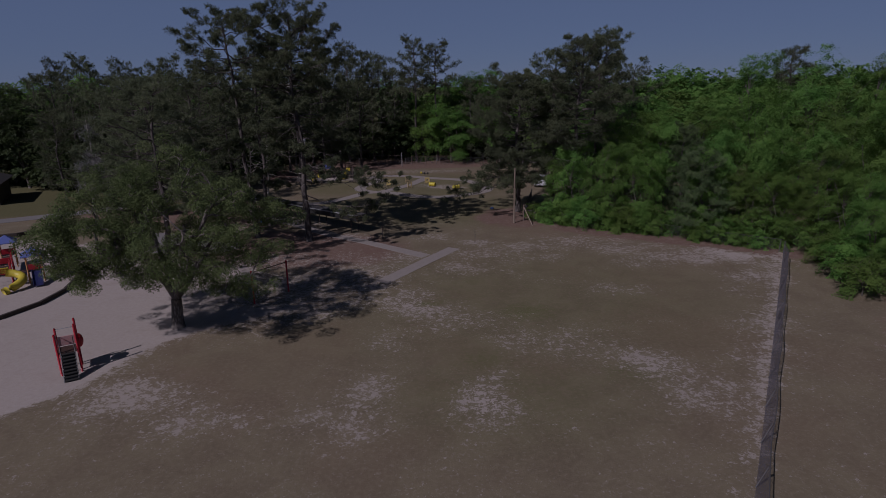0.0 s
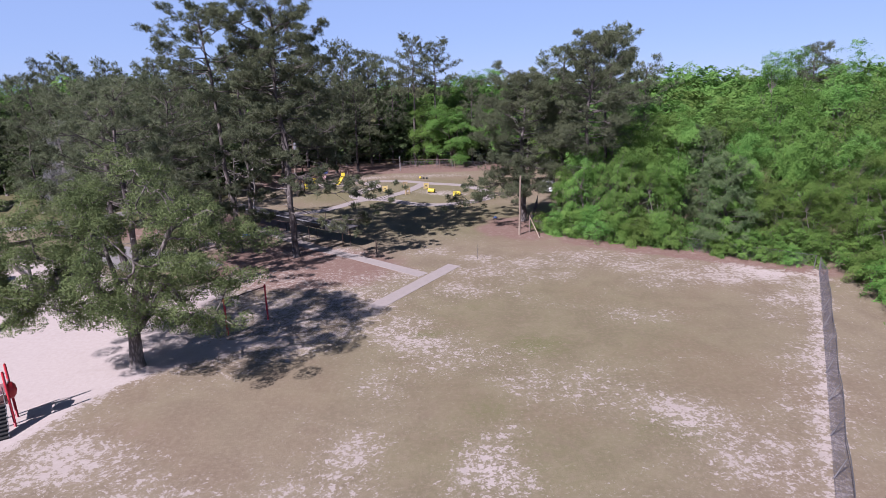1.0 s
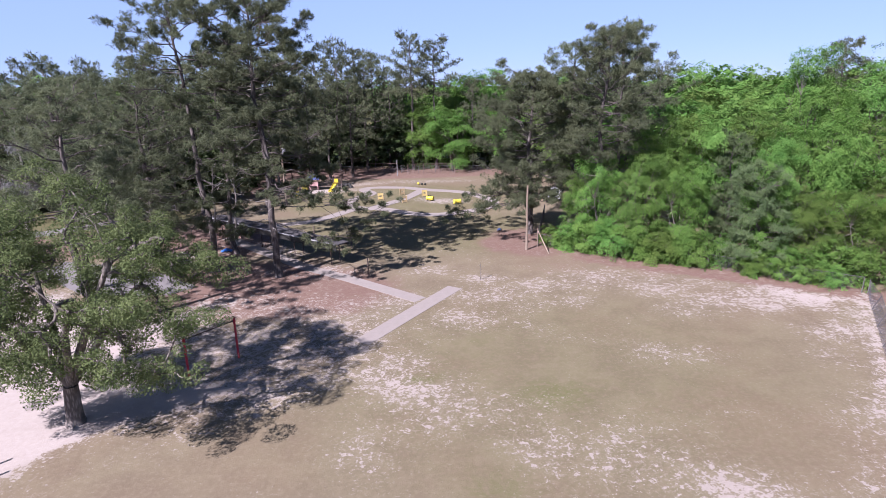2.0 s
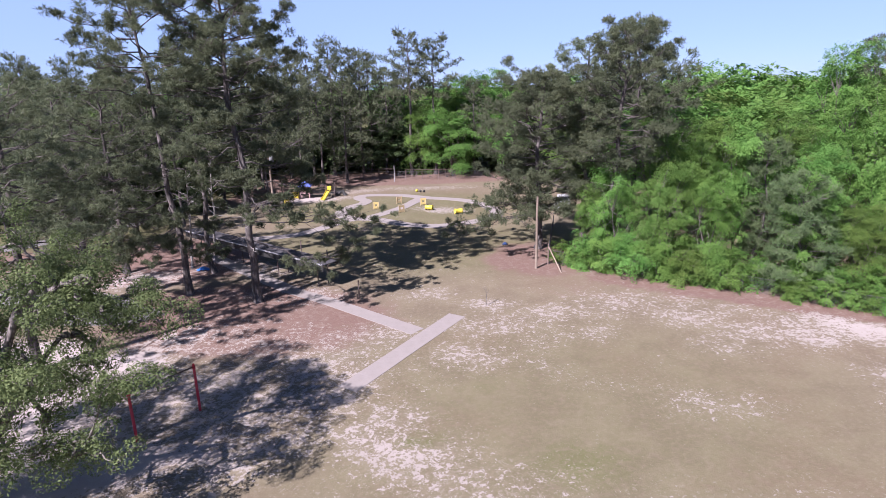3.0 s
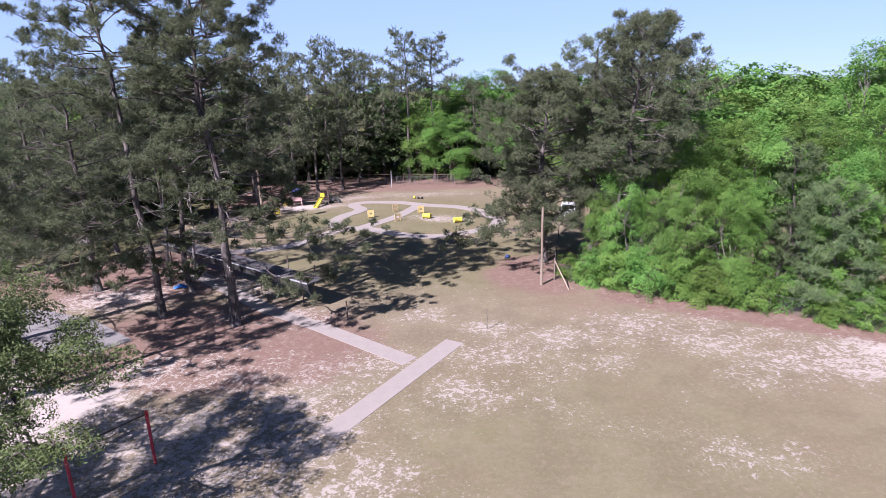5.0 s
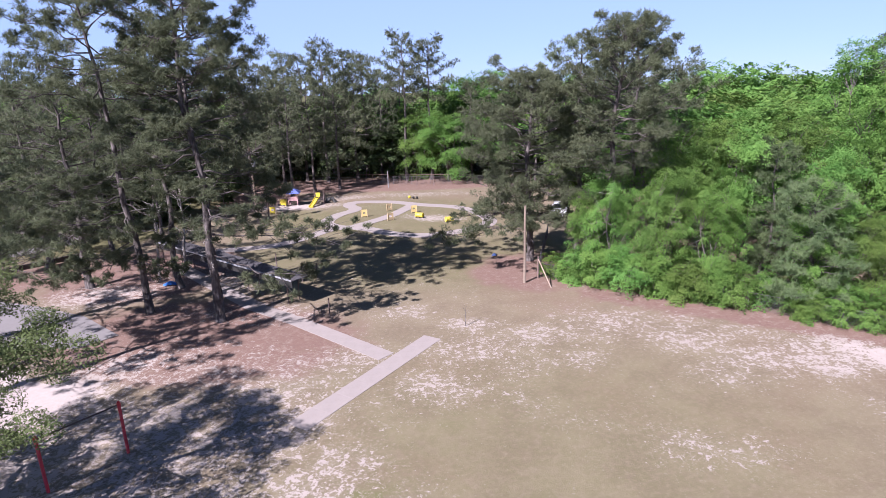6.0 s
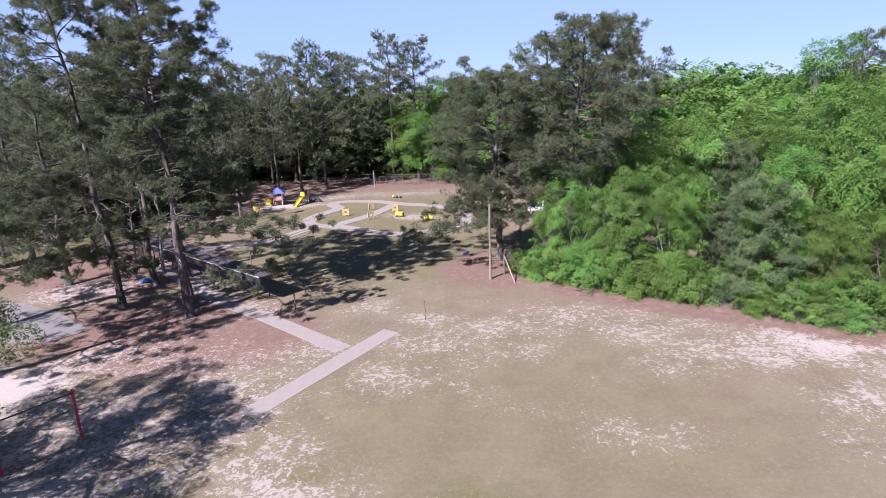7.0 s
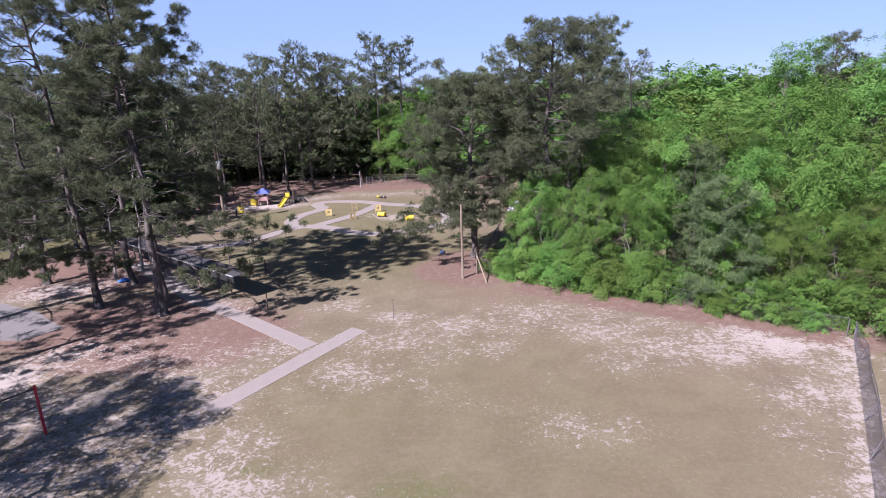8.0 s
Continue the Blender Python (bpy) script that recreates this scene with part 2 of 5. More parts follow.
# ---- building blocks ----
class Geo:
    """Vertices and faces of one mesh."""
    def __init__(self):
        self.v, self.f = [], []

    def add(self, verts, faces):
        k = len(self.v)
        self.v += [tuple(p) for p in verts]
        self.f += [tuple(k + i for i in f) for f in faces]
        return self

    def box(self, c, s, rz=0.0, m=None, bevel=0.0):
        bm = bmesh.new()
        bmesh.ops.create_cube(bm, size=1.0)
        bmesh.ops.scale(bm, vec=s, verts=bm.verts)
        if bevel:
            bmesh.ops.bevel(bm, geom=list(bm.edges), offset=bevel, segments=1, affect="EDGES")
        t = Matrix.Translation(c) @ (m if m else Matrix.Rotation(rz, 4, "Z"))
        bm.verts.index_update()
        self.add([t @ v.co for v in bm.verts], [[v.index for v in f.verts] for f in bm.faces])
        bm.free()
        return self

    def tube(self, pts, radii, seg=8, caps=True):
        pts = [Vector(p) for p in pts]
        if isinstance(radii, (int, float)):
            radii = [radii] * len(pts)
        rings = []
        for i, p in enumerate(pts):
            d = (pts[min(i + 1, len(pts) - 1)] - pts[max(i - 1, 0)]).normalized()
            ref = Vector((1, 0, 0)) if abs(d.x) < 0.8 else Vector((0, 1, 0))
            a = d.cross(ref).normalized()
            b = d.cross(a)
            rings.append([p + (a * math.cos(k * math.tau / seg) + b * math.sin(k * math.tau / seg)) * radii[i] for k in range(seg)])
        vs = [q for r in rings for q in r]
        fs = []
        for i in range(len(pts) - 1):
            for k in range(seg):
                k2 = (k + 1) % seg
                fs.append((i * seg + k, i * seg + k2, (i + 1) * seg + k2, (i + 1) * seg + k))
        if caps:
            fs.append(tuple(range(seg)))
            fs.append(tuple((len(pts) - 1) * seg + k for k in reversed(range(seg))))
        return self.add(vs, fs)

    def prism(self, outline, z0, z1):
        n = len(outline)
        vs = [(x, y, z0) for x, y in outline] + [(x, y, z1) for x, y in outline]
        fs = [(i, (i + 1) % n, n + (i + 1) % n, n + i) for i in range(n)]
        return self.add(vs, fs + [tuple(range(n, 2 * n)), tuple(reversed(range(n)))])


def mesh_of(name, verts, faces, material, smooth=False):
    me = bpy.data.meshes.new(name)
    me.from_pydata(verts, [], faces)
    me.materials.append(material)
    if smooth:
        me.polygons.foreach_set("use_smooth", [True] * len(me.polygons))
    me.update()
    return me


def quads_mesh(name, verts, per, material):
    """A mesh of separate faces, each of `per` vertices in order."""
    me = bpy.data.meshes.new(name)
    n = len(verts)
    me.vertices.add(n)
    me.vertices.foreach_set("co", np.ascontiguousarray(verts, dtype=np.float32).ravel())
    me.loops.add(n)
    me.loops.foreach_set("vertex_index", np.arange(n, dtype=np.int32))
    me.polygons.add(n // per)
    me.polygons.foreach_set("loop_start", np.arange(0, n, per, dtype=np.int32))
    me.materials.append(material)
    me.update(calc_edges=True)
    return me


def part(name, geo, material, parent, label="", smooth=False):
    ob = new(name, geo if isinstance(geo, bpy.types.Mesh) else mesh_of(name, geo.v, geo.f, material, smooth))
    ob.parent = parent
    return tagged(ob, label) if label else ob


def thing(name, label, category, m=None, group="", kind=""):
    ob = new(name)
    ob.empty_display_size = 0.2
    if m:
        ob.matrix_basis = m
    return tagged(ob, label, category, group, kind)


def at(x, y, deg=0.0, s=1.0, z=0.0):
    return Matrix.Translation((x, y, z)) @ Matrix.Rotation(radians(deg), 4, "Z") @ Matrix.Scale(s, 4)


def smooth_line(pts, step=0.6, closed=False):
    """Catmull-Rom line through pts, as an array."""
    p = [np.array(q, float) for q in pts]
    out = []
    n = len(p)
    for i in range(n if closed else n - 1):
        a, b, c, d = (p[(i - 1) % n], p[i], p[(i + 1) % n], p[(i + 2) % n]) if closed else (p[max(i - 1, 0)], p[i], p[i + 1], p[min(i + 2, n - 1)])
        k = max(2, int(np.linalg.norm(c - b) / step))
        for j in range(k):
            u = j / k
            out.append(0.5 * (2 * b + (c - a) * u + (2 * a - 5 * b + 4 * c - d) * u * u + (3 * b - a - 3 * c + d) * u ** 3))
    if not closed:
        out.append(p[-1])
    return np.array(out)

# ---- ground ----
FENCE_CORNER = (28.5, 47.9)
FENCE_R_END = (-3.0, -6.0)
FENCE_B_END = (8.0, 61.2)


def seg_dist(x, y, a, b):
    ax, ay, bx, by = *a, *b
    dx, dy = bx - ax, by - ay
    u = np.clip(((x - ax) * dx + (y - ay) * dy) / (dx * dx + dy * dy), 0, 1)
    return np.hypot(x - ax - u * dx, y - ay - u * dy)


def side(x, y, a, b):
    """Metres to the left of the line from a to b."""
    dx, dy = b[0] - a[0], b[1] - a[1]
    return (dx * (y - a[1]) - dy * (x - a[0])) / math.hypot(dx, dy)


def soft(v, lo, hi):
    u = np.clip((v - lo) / (hi - lo), 0, 1)
    return u * u * (3 - 2 * u)


def blob(x, y, cx, cy, rx, ry, deg=0.0, edge=0.5):
    c, s = math.cos(radians(deg)), math.sin(radians(deg))
    u, v = (x - cx) * c + (y - cy) * s, -(x - cx) * s + (y - cy) * c
    return 1 - soft(np.hypot(u / rx, v / ry), 1 - edge, 1 + edge)


def build_ground():
    def axis(lo, hi, step):
        inner = np.arange(lo, hi + step, step)
        out = [40, 120, 300, 800, 2500]
        return np.concatenate([[lo - o for o in reversed(out)], inner, [hi + o for o in out]])
    xs, ys = axis(-75, 60, 0.85), axis(-15, 135, 0.85)
    X, Y = np.meshgrid(xs, ys)
    x, y = X.ravel(), Y.ravel()
    nx, ny = len(xs), len(ys)
    verts = np.stack([x, y, np.zeros_like(x)], 1)
    i = (np.arange(ny - 1)[:, None] * nx + np.arange(nx - 1)[None, :]).ravel()
    me = bpy.data.meshes.new("ground")
    me.from_pydata(verts.tolist(), [], np.stack([i, i + 1, i + 1 + nx, i + nx], 1).tolist())
    me.materials.append(M["ground"])
    # white play sand in the west yard, with a ragged edge against the turf
    wob = 1.1 * np.sin(0.55 * y + 0.3) + 0.8 * np.sin(0.9 * x - 0.4 * y)
    west = soft(side(x, y, (-20.8, 22.2), (-7.0, 41.0)) + 0.8 * wob, -1.0, 2.2)
    west *= 1 - soft(side(x, y, (-40, 53.6), (-4, 41.0)) + 0.9 * wob, -2.0, 2.0)
    west *= 1 - 0.5 * blob(x, y, -12.0, 41.5, 8.0, 6.0, 30, 0.5)
    shade = blob(x, y, -10.5, 39.5, 8.5, 6.0, 45, 0.35)
    near_r = 1 - soft(seg_dist(x, y, FENCE_CORNER, FENCE_R_END), 0.3, 1.3)
    left_r = side(x, y, FENCE_R_END, FENCE_CORNER) > -0.4
    db = seg_dist(x, y, FENCE_CORNER, (12, 57.6))
    band_b = soft(db, 0.8, 2.2) * (1 - soft(db, 2.2, 6.5)) * left_r * soft(x, 11, 17)
    corner = blob(x, y, 25.2, 46.6, 4.5, 2.2, -30, 0.6) * left_r
    inside = 1 - soft(side(x, y, FENCE_B_END, FENCE_CORNER), -1.6, -0.4)
    sand = np.maximum.reduce([west * 1.15, 0.52 * shade, 0.62 * near_r * left_r * soft(y, 6, 30), 0.44 * band_b * inside, 0.70 * corner * inside, 0.05 + 0 * x])
    sand = sand - 0.30 * soft(y, 60, 67)
    # sandy clearings among the straw, along the walks and round the far toys
    for cx, cy, rx, ry, dg, w in ((-10, 47.2, 8, 3.4, 10, 0.40), (-15.8, 47.6, 4.0, 2.2, 25, 0.62), (-24.5, 58.5, 4.5, 3.0, 20, 0.62), (-17, 62, 5, 1.6, -35, 0.6),
                                  (-9.8, 55.2, 3.2, 1.2, -35, 0.62), (2.6, 52.3, 2.0, 1.0, 0, 0.60), (-19.5, 91.2, 5.5, 2.2, 8, 0.8), (-1.5, 83.0, 4.2, 1.8, -15, 0.55),
                                  (-14.5, 97.0, 7, 2.0, 10, 0.5), (-3.0, 98.5, 8, 1.8, 0, 0.4), (-14.0, 54.4, 5.0, 1.0, -20, 0.45), (24.5, 47.8, 4.2, 0.9, -38, 0.8)):
        sand = np.maximum(sand, w * blob(x, y, cx, cy, rx, ry, dg, 0.8))
    # bleached patches on the near field
    for cx, cy, r, w in ((1.7, 24.3, 2.0, 0.62), (2.3, 26.5, 1.3, 0.45), (10.7, 27.9, 2.0, 0.55), (12.3, 24.8, 2.6, 0.48), (-0.6, 34.6, 2.6, 0.42), (2.3, 34.0, 2.0, 0.36), (3.5, 30.9, 2.0, 0.42), (7.1, 30.3, 2.4, 0.36),
                         (9.4, 29.5, 1.8, 0.36), (-6.9, 27.7, 1.6, 0.46), (-4.2, 25.3, 1.8, 0.46), (-4.2, 22.7, 1.8, 0.44), (-12.6, 25.2, 2.2, 0.55), (-16.0, 25.0, 2.6, 0.62), (-10.0, 23.4, 1.6, 0.48), (-8.4, 24.8, 1.3, 0.40),
                         (-12.6, 22.6, 1.4, 0.50), (-2.3, 36.5, 1.8, 0.60), (-6.3, 22.7, 1.5, 0.40), (-3.5, 30.6, 1.6, 0.36), (17.0, 29.0, 2.6, 0.36), (19.5, 33.5, 2.4, 0.36)):
        sand = np.maximum(sand, w * blob(x, y, cx, cy, r, r, 0, 0.85))
    # and on the far field
    for cx, cy, r, w in ((2.7, 48.9, 2.8, 0.45), (6.7, 50.5, 2.6, 0.46), (11.4, 52.0, 3.2, 0.50), (14.9, 50.3, 2.8, 0.50), (5.6, 43.4, 1.5, 0.42), (7.2, 41.1, 1.6, 0.36), (9.1, 38.4, 2.0, 0.38), (11.2, 39.9, 1.8, 0.38),
                         (17.9, 47.1, 2.6, 0.50), (21.0, 46.4, 1.9, 0.62), (19.5, 38.9, 1.9, 0.42), (22.9, 42.0, 2.2, 0.55), (14.9, 39.2, 1.7, 0.40), (15.1, 45.6, 2.0, 0.42), (0.8, 44.6, 2.4, 0.46), (-1.9, 54.5, 1.9, 0.40),
                         (-4.3, 47.7, 2.4, 0.50), (-3.7, 37.3, 1.9, 0.54), (-2.6, 38.6, 1.7, 0.50), (-0.9, 36.0, 1.3, 0.55), (8.6, 47.2, 2.0, 0.42), (20.6, 48.4, 2.2, 0.55), (5.0, 46.6, 1.8, 0.36)):
        sand = np.maximum(sand, w * blob(x, y, cx, cy, r * 1.2, r * 0.8, 0, 0.85))
    # smooth trodden stretches with hardly any sand
    for cx, cy, r in ((-9.3, 27.5, 3.6), (-13.5, 28.0, 1.6), (-8.0, 31.0, 2.0), (3.0, 37.0, 1.6), (6.6, 38.9, 2.6), (16.4, 36.9, 3.0), (4.9, 25.4, 2.0), (0.9, 29.2, 2.1), (10.2, 36.0, 2.4), (-1.1, 25.2, 1.4), (-5.6, 28.9, 1.1), (7.4, 44.2, 2.0), (11.0, 46.3, 1.7), (17.6, 41.0, 2.3),
                      (13.1, 42.4, 1.9), (3.4, 38.9, 1.6), (7.6, 36.4, 1.6), (-7.4, 51.0, 2.0), (2.6, 41.0, 1.3), (25.6, 45.9, 1.0), (0.6, 40.0, 1.4), (14.0, 31.0, 1.8), (-1.5, 36.9, 0.5)):
        sand = sand - 0.40 * blob(x, y, cx, cy, r, r * 0.85, 20, 0.6)
    straw = np.maximum.reduce([0.80 * blob(x, y, -13.5, 51.0, 10.5, 6.6, -12, 0.4), 0.85 * blob(x, y, 7.4, 63.0, 5.0, 5.4, -20, 0.5), 0.9 * (1 - soft(db, 0.8, 2.6)),
                               0.36 * blob(x, y, 12, 54.5, 9, 5, -30, 0.6), 0.85 * blob(x, y, -24, 64, 8, 8, 0, 0.4), 1.1 * blob(x, y, -13, 109, 28, 7.5, 0, 0.2),
                               0.8 * blob(x, y, -27, 96, 7, 9, 0, 0.4), 0.5 * soft(side(x, y, FENCE_CORNER, FENCE_R_END), 1.5, 8) * (seg_dist(x, y, FENCE_R_END, FENCE_CORNER) < 14) * (y > 20),
                               0.85 * blob(x, y, -35, 66, 9, 7, 0, 0.4), 0.3 * blob(x, y, -12, 26, 4, 6, -45, 0.6)])
    green = np.maximum.reduce([0.8 * blob(x, y, 5.0, 35.3, 2.2, 1.6, 0, 0.7), 0.8 * blob(x, y, 1.5, 41.5, 0.6, 0.5, 0, 0.7), 0.8 * blob(x, y, -1.5, 36.9, 0.8, 0.7, 0, 0.6), 0.6 * blob(x, y, 1.8, 28.5, 1.7, 1.2, 0, 0.7), 0.5 * blob(x, y, 9.3, 27, 2.0, 1.4, 0, 0.7),
                               0.55 * blob(x, y, -4, 68, 17, 9, 0, 0.4), 0.7 * blob(x, y, -16, 83, 5, 6, 0, 0.5), 0.6 * blob(x, y, -4, 84, 12, 11, 0, 0.3),
                               0.4 * blob(x, y, 26.3, 44.5, 1.6, 1.2, 0, 0.6), 0.36 * blob(x, y, 5, 38, 13, 11, 0, 0.6), 0.4 * blob(x, y, 3, 25, 6, 4, 0, 0.7)])
    lawn = np.maximum.reduce([soft(side(x, y, (-60, 62), (-38, 66)), 0, 3) * (x < -30) * 0.8, soft(x, 32, 40), soft(y, 112, 118), soft(-x, 62, 70)])
    sand = np.where((y < 66) & (x > -22), sand - 0.06 * np.clip(straw, 0, 1), sand)
    for name, a in (("sand", sand), ("straw", straw), ("green", green), ("lawn", lawn)):
        me.attributes.new(name, "FLOAT", "POINT").data.foreach_set("value", np.clip(a, -0.4, 1.2).astype(np.float32))
    return tagged(new("ground", me), "dry tan schoolyard ground with sand patches and pine straw", "ground", kind="structure")


build_ground()


def strip(pts, width, z0, z1, closed=False):
    """A paved ribbon along a line."""
    p = np.asarray(pts)
    nxt, prv = (np.roll(p, -1, 0), np.roll(p, 1, 0)) if closed else (np.vstack([p[1:], p[-1:]]), np.vstack([p[:1], p[:-1]]))
    d = nxt - prv
    d /= np.linalg.norm(d, axis=1)[:, None]
    nrm = np.stack([-d[:, 1], d[:, 0]], 1) * width / 2
    g, n = Geo(), len(p)
    vs = []
    for a, b in zip(p + nrm, p - nrm):
        vs += [(a[0], a[1], z0), (a[0], a[1], z1), (b[0], b[1], z1), (b[0], b[1], z0)]
    fs = []
    for i in range(n if closed else n - 1):
        j = (i + 1) % n
        for k in range(4):
            k2 = (k + 1) % 4
            fs.append((i * 4 + k, i * 4 + k2, j * 4 + k2, j * 4 + k))
    if not closed:
        fs += [(0, 1, 2, 3), tuple((n - 1) * 4 + k for k in (3, 2, 1, 0))]
    return g.add(vs, fs)


# trike track of pale concrete, a loop with a waist and a crossing lane
track = thing("trike_track", "pale concrete trike track winding in loops over turf", "path", kind="structure")
LOOP = [(-12.8, 81.0), (-13.1, 83.2), (-12.4, 85.9), (-11.3, 87.8), (-11.2, 89.5), (-12.3, 91.3), (-12.2, 93.0), (-10.6, 93.6), (-8.6, 93.4), (-6.7, 93.0), (-4.9, 92.0), (-2.9, 90.8), (-0.7, 90.0),
        (1.5, 88.8), (3.3, 86.6), (4.7, 83.7), (5.2, 81.0), (4.5, 78.6), (2.5, 76.8), (0.6, 75.7), (-1.3, 75.0), (-3.4, 75.2), (-5.0, 76.0), (-6.5, 77.1), (-7.8, 78.2), (-9.4, 78.9), (-11.3, 79.4)]
part("track_loop", strip(smooth_line(LOOP, 0.5, True), 1.6, -0.05, 0.035, True), M["concrete"], track)
part("track_lane", strip(smooth_line([(-9.6, 79.2), (-8.6, 80.8), (-7.7, 82.1), (-6.3, 84.4), (-5.2, 87.3), (-4.3, 90.2), (-4.0, 91.4)]), 1.5, -0.05, 0.031), M["concrete"], track)
part("track_spur", strip(smooth_line([(-9.2, 79.4), (-11.0, 78.9), (-12.2, 77.9), (-13.0, 76.3), (-13.9, 74.7), (-15.1, 73.0), (-16.8, 71.7), (-21.0, 70.6)]), 1.5, -0.05, 0.029), M["concrete"], track)

# footpaths
path_long = thing("footpath", "straight pale concrete footpath slabs across the field", "path", kind="structure")
path_branch = thing("footpath", "pale concrete footpath leading to the covered walk", "path", kind="structure")


def slab_row(parent, a, b, width, length):
    a, b = Vector((*a, 0)), Vector((*b, 0))
    n = max(1, round((b - a).length / length))
    ang = math.atan2(b.y - a.y, b.x - a.x)
    ln = (b - a).length / n
    g = Geo().box((0, 0, 0), (ln - 0.004, width, 0.12), bevel=0.003)
    me = mesh_of("slab", g.v, g.f, M["concrete"])
    for i in range(n):
        p = a.lerp(b, (i + 0.5) / n)
        ob = new("slab", me)
        ob.parent = parent
        ob.matrix_basis = pose(p.x, p.y, -0.042 + 0.002 * math.sin(7.1 * i), 0, 0, math.degrees(ang))


slab_row(path_long, (-5.25, 41.2), (0.28, 50.48), 1.18, 1.5)
slab_row(path_branch, (-2.15, 48.0), (-8.5, 53.2), 1.15, 1.5)
slab_row(path_branch, (-8.5, 53.2), (-12.0, 55.75), 1.15, 1.45)
slab_row(path_branch, (-12.0, 55.75), (-22.5, 66.0), 1.3, 1.5)
yard_walk = thing("yard_walk", "broad pale asphalt walk beside the pines", "path", kind="structure")
part("walk_surface", Geo().prism([(-19.2, 51.4), (-20.6, 49.6), (-27, 49.8), (-34, 55.0), (-34, 58.5), (-28.0, 56.6), (-23.4, 54.6)], -0.05, 0.03), M["asphalt"], yard_walk)
# ---- trees ----
def unit(v):
    return v / np.maximum(np.linalg.norm(v, axis=-1, keepdims=True), 1e-9)


def leaf_faces(rng, c, nrm, size, ratio=0.5, single=False):
    """Folded leaf sprays of four corners, or single three-cornered leaves."""
    n = len(c)
    nrm = unit(nrm)
    t = unit(np.cross(nrm, rng.normal(size=(n, 3))))
    b = np.cross(nrm, t)
    s = size[:, None]
    if single:
        return np.stack([c + t * s, c - t * s * 0.7 + b * s * ratio, c - t * s * 0.7 - b * s * ratio], 1).reshape(-1, 3)
    fold = nrm * s * 0.22
    v = np.stack([c + t * s, c + b * s * ratio + fold, c - t * s * 0.8, c - b * s * ratio + fold], 1)
    return v.reshape(-1, 3)


def needle_faces(rng, c, d, length, width, k):
    """Tufts of needles: k thin blades fanning out from each point."""
    n = len(c)
    c, d, ln = np.repeat(c, k, 0) + rng.normal(size=(n * k, 3)) * float(np.mean(length)) * 0.18, np.repeat(unit(d), k, 0), np.repeat(length, k)[:, None]
    way = unit(d * 0.55 + rng.normal(size=(n * k, 3)) * 0.75)
    sd = unit(np.cross(way, d * 0.8 + rng.normal(size=(n * k, 3)) * 0.5)) * width * rng.uniform(0.7, 1.3, (n * k, 1))
    tip = c + way * ln * rng.uniform(0.7, 1.2, (n * k, 1))
    return np.stack([c - sd, c + sd, tip], 1).reshape(-1, 3)


def bent(rng, a, b, n, wobble, sag=0.0):
    """A crooked line from a to b."""
    u = np.linspace(0, 1, n)[:, None]
    p = np.array(a) * (1 - u) + np.array(b) * u
    off = np.cumsum(rng.normal(size=(n, 3)), 0) * wobble
    off -= off[0] + (off[-1] - off[0]) * u
    p = p + off
    p[:, 2] += sag * 4 * (u * (1 - u))[:, 0]
    return p


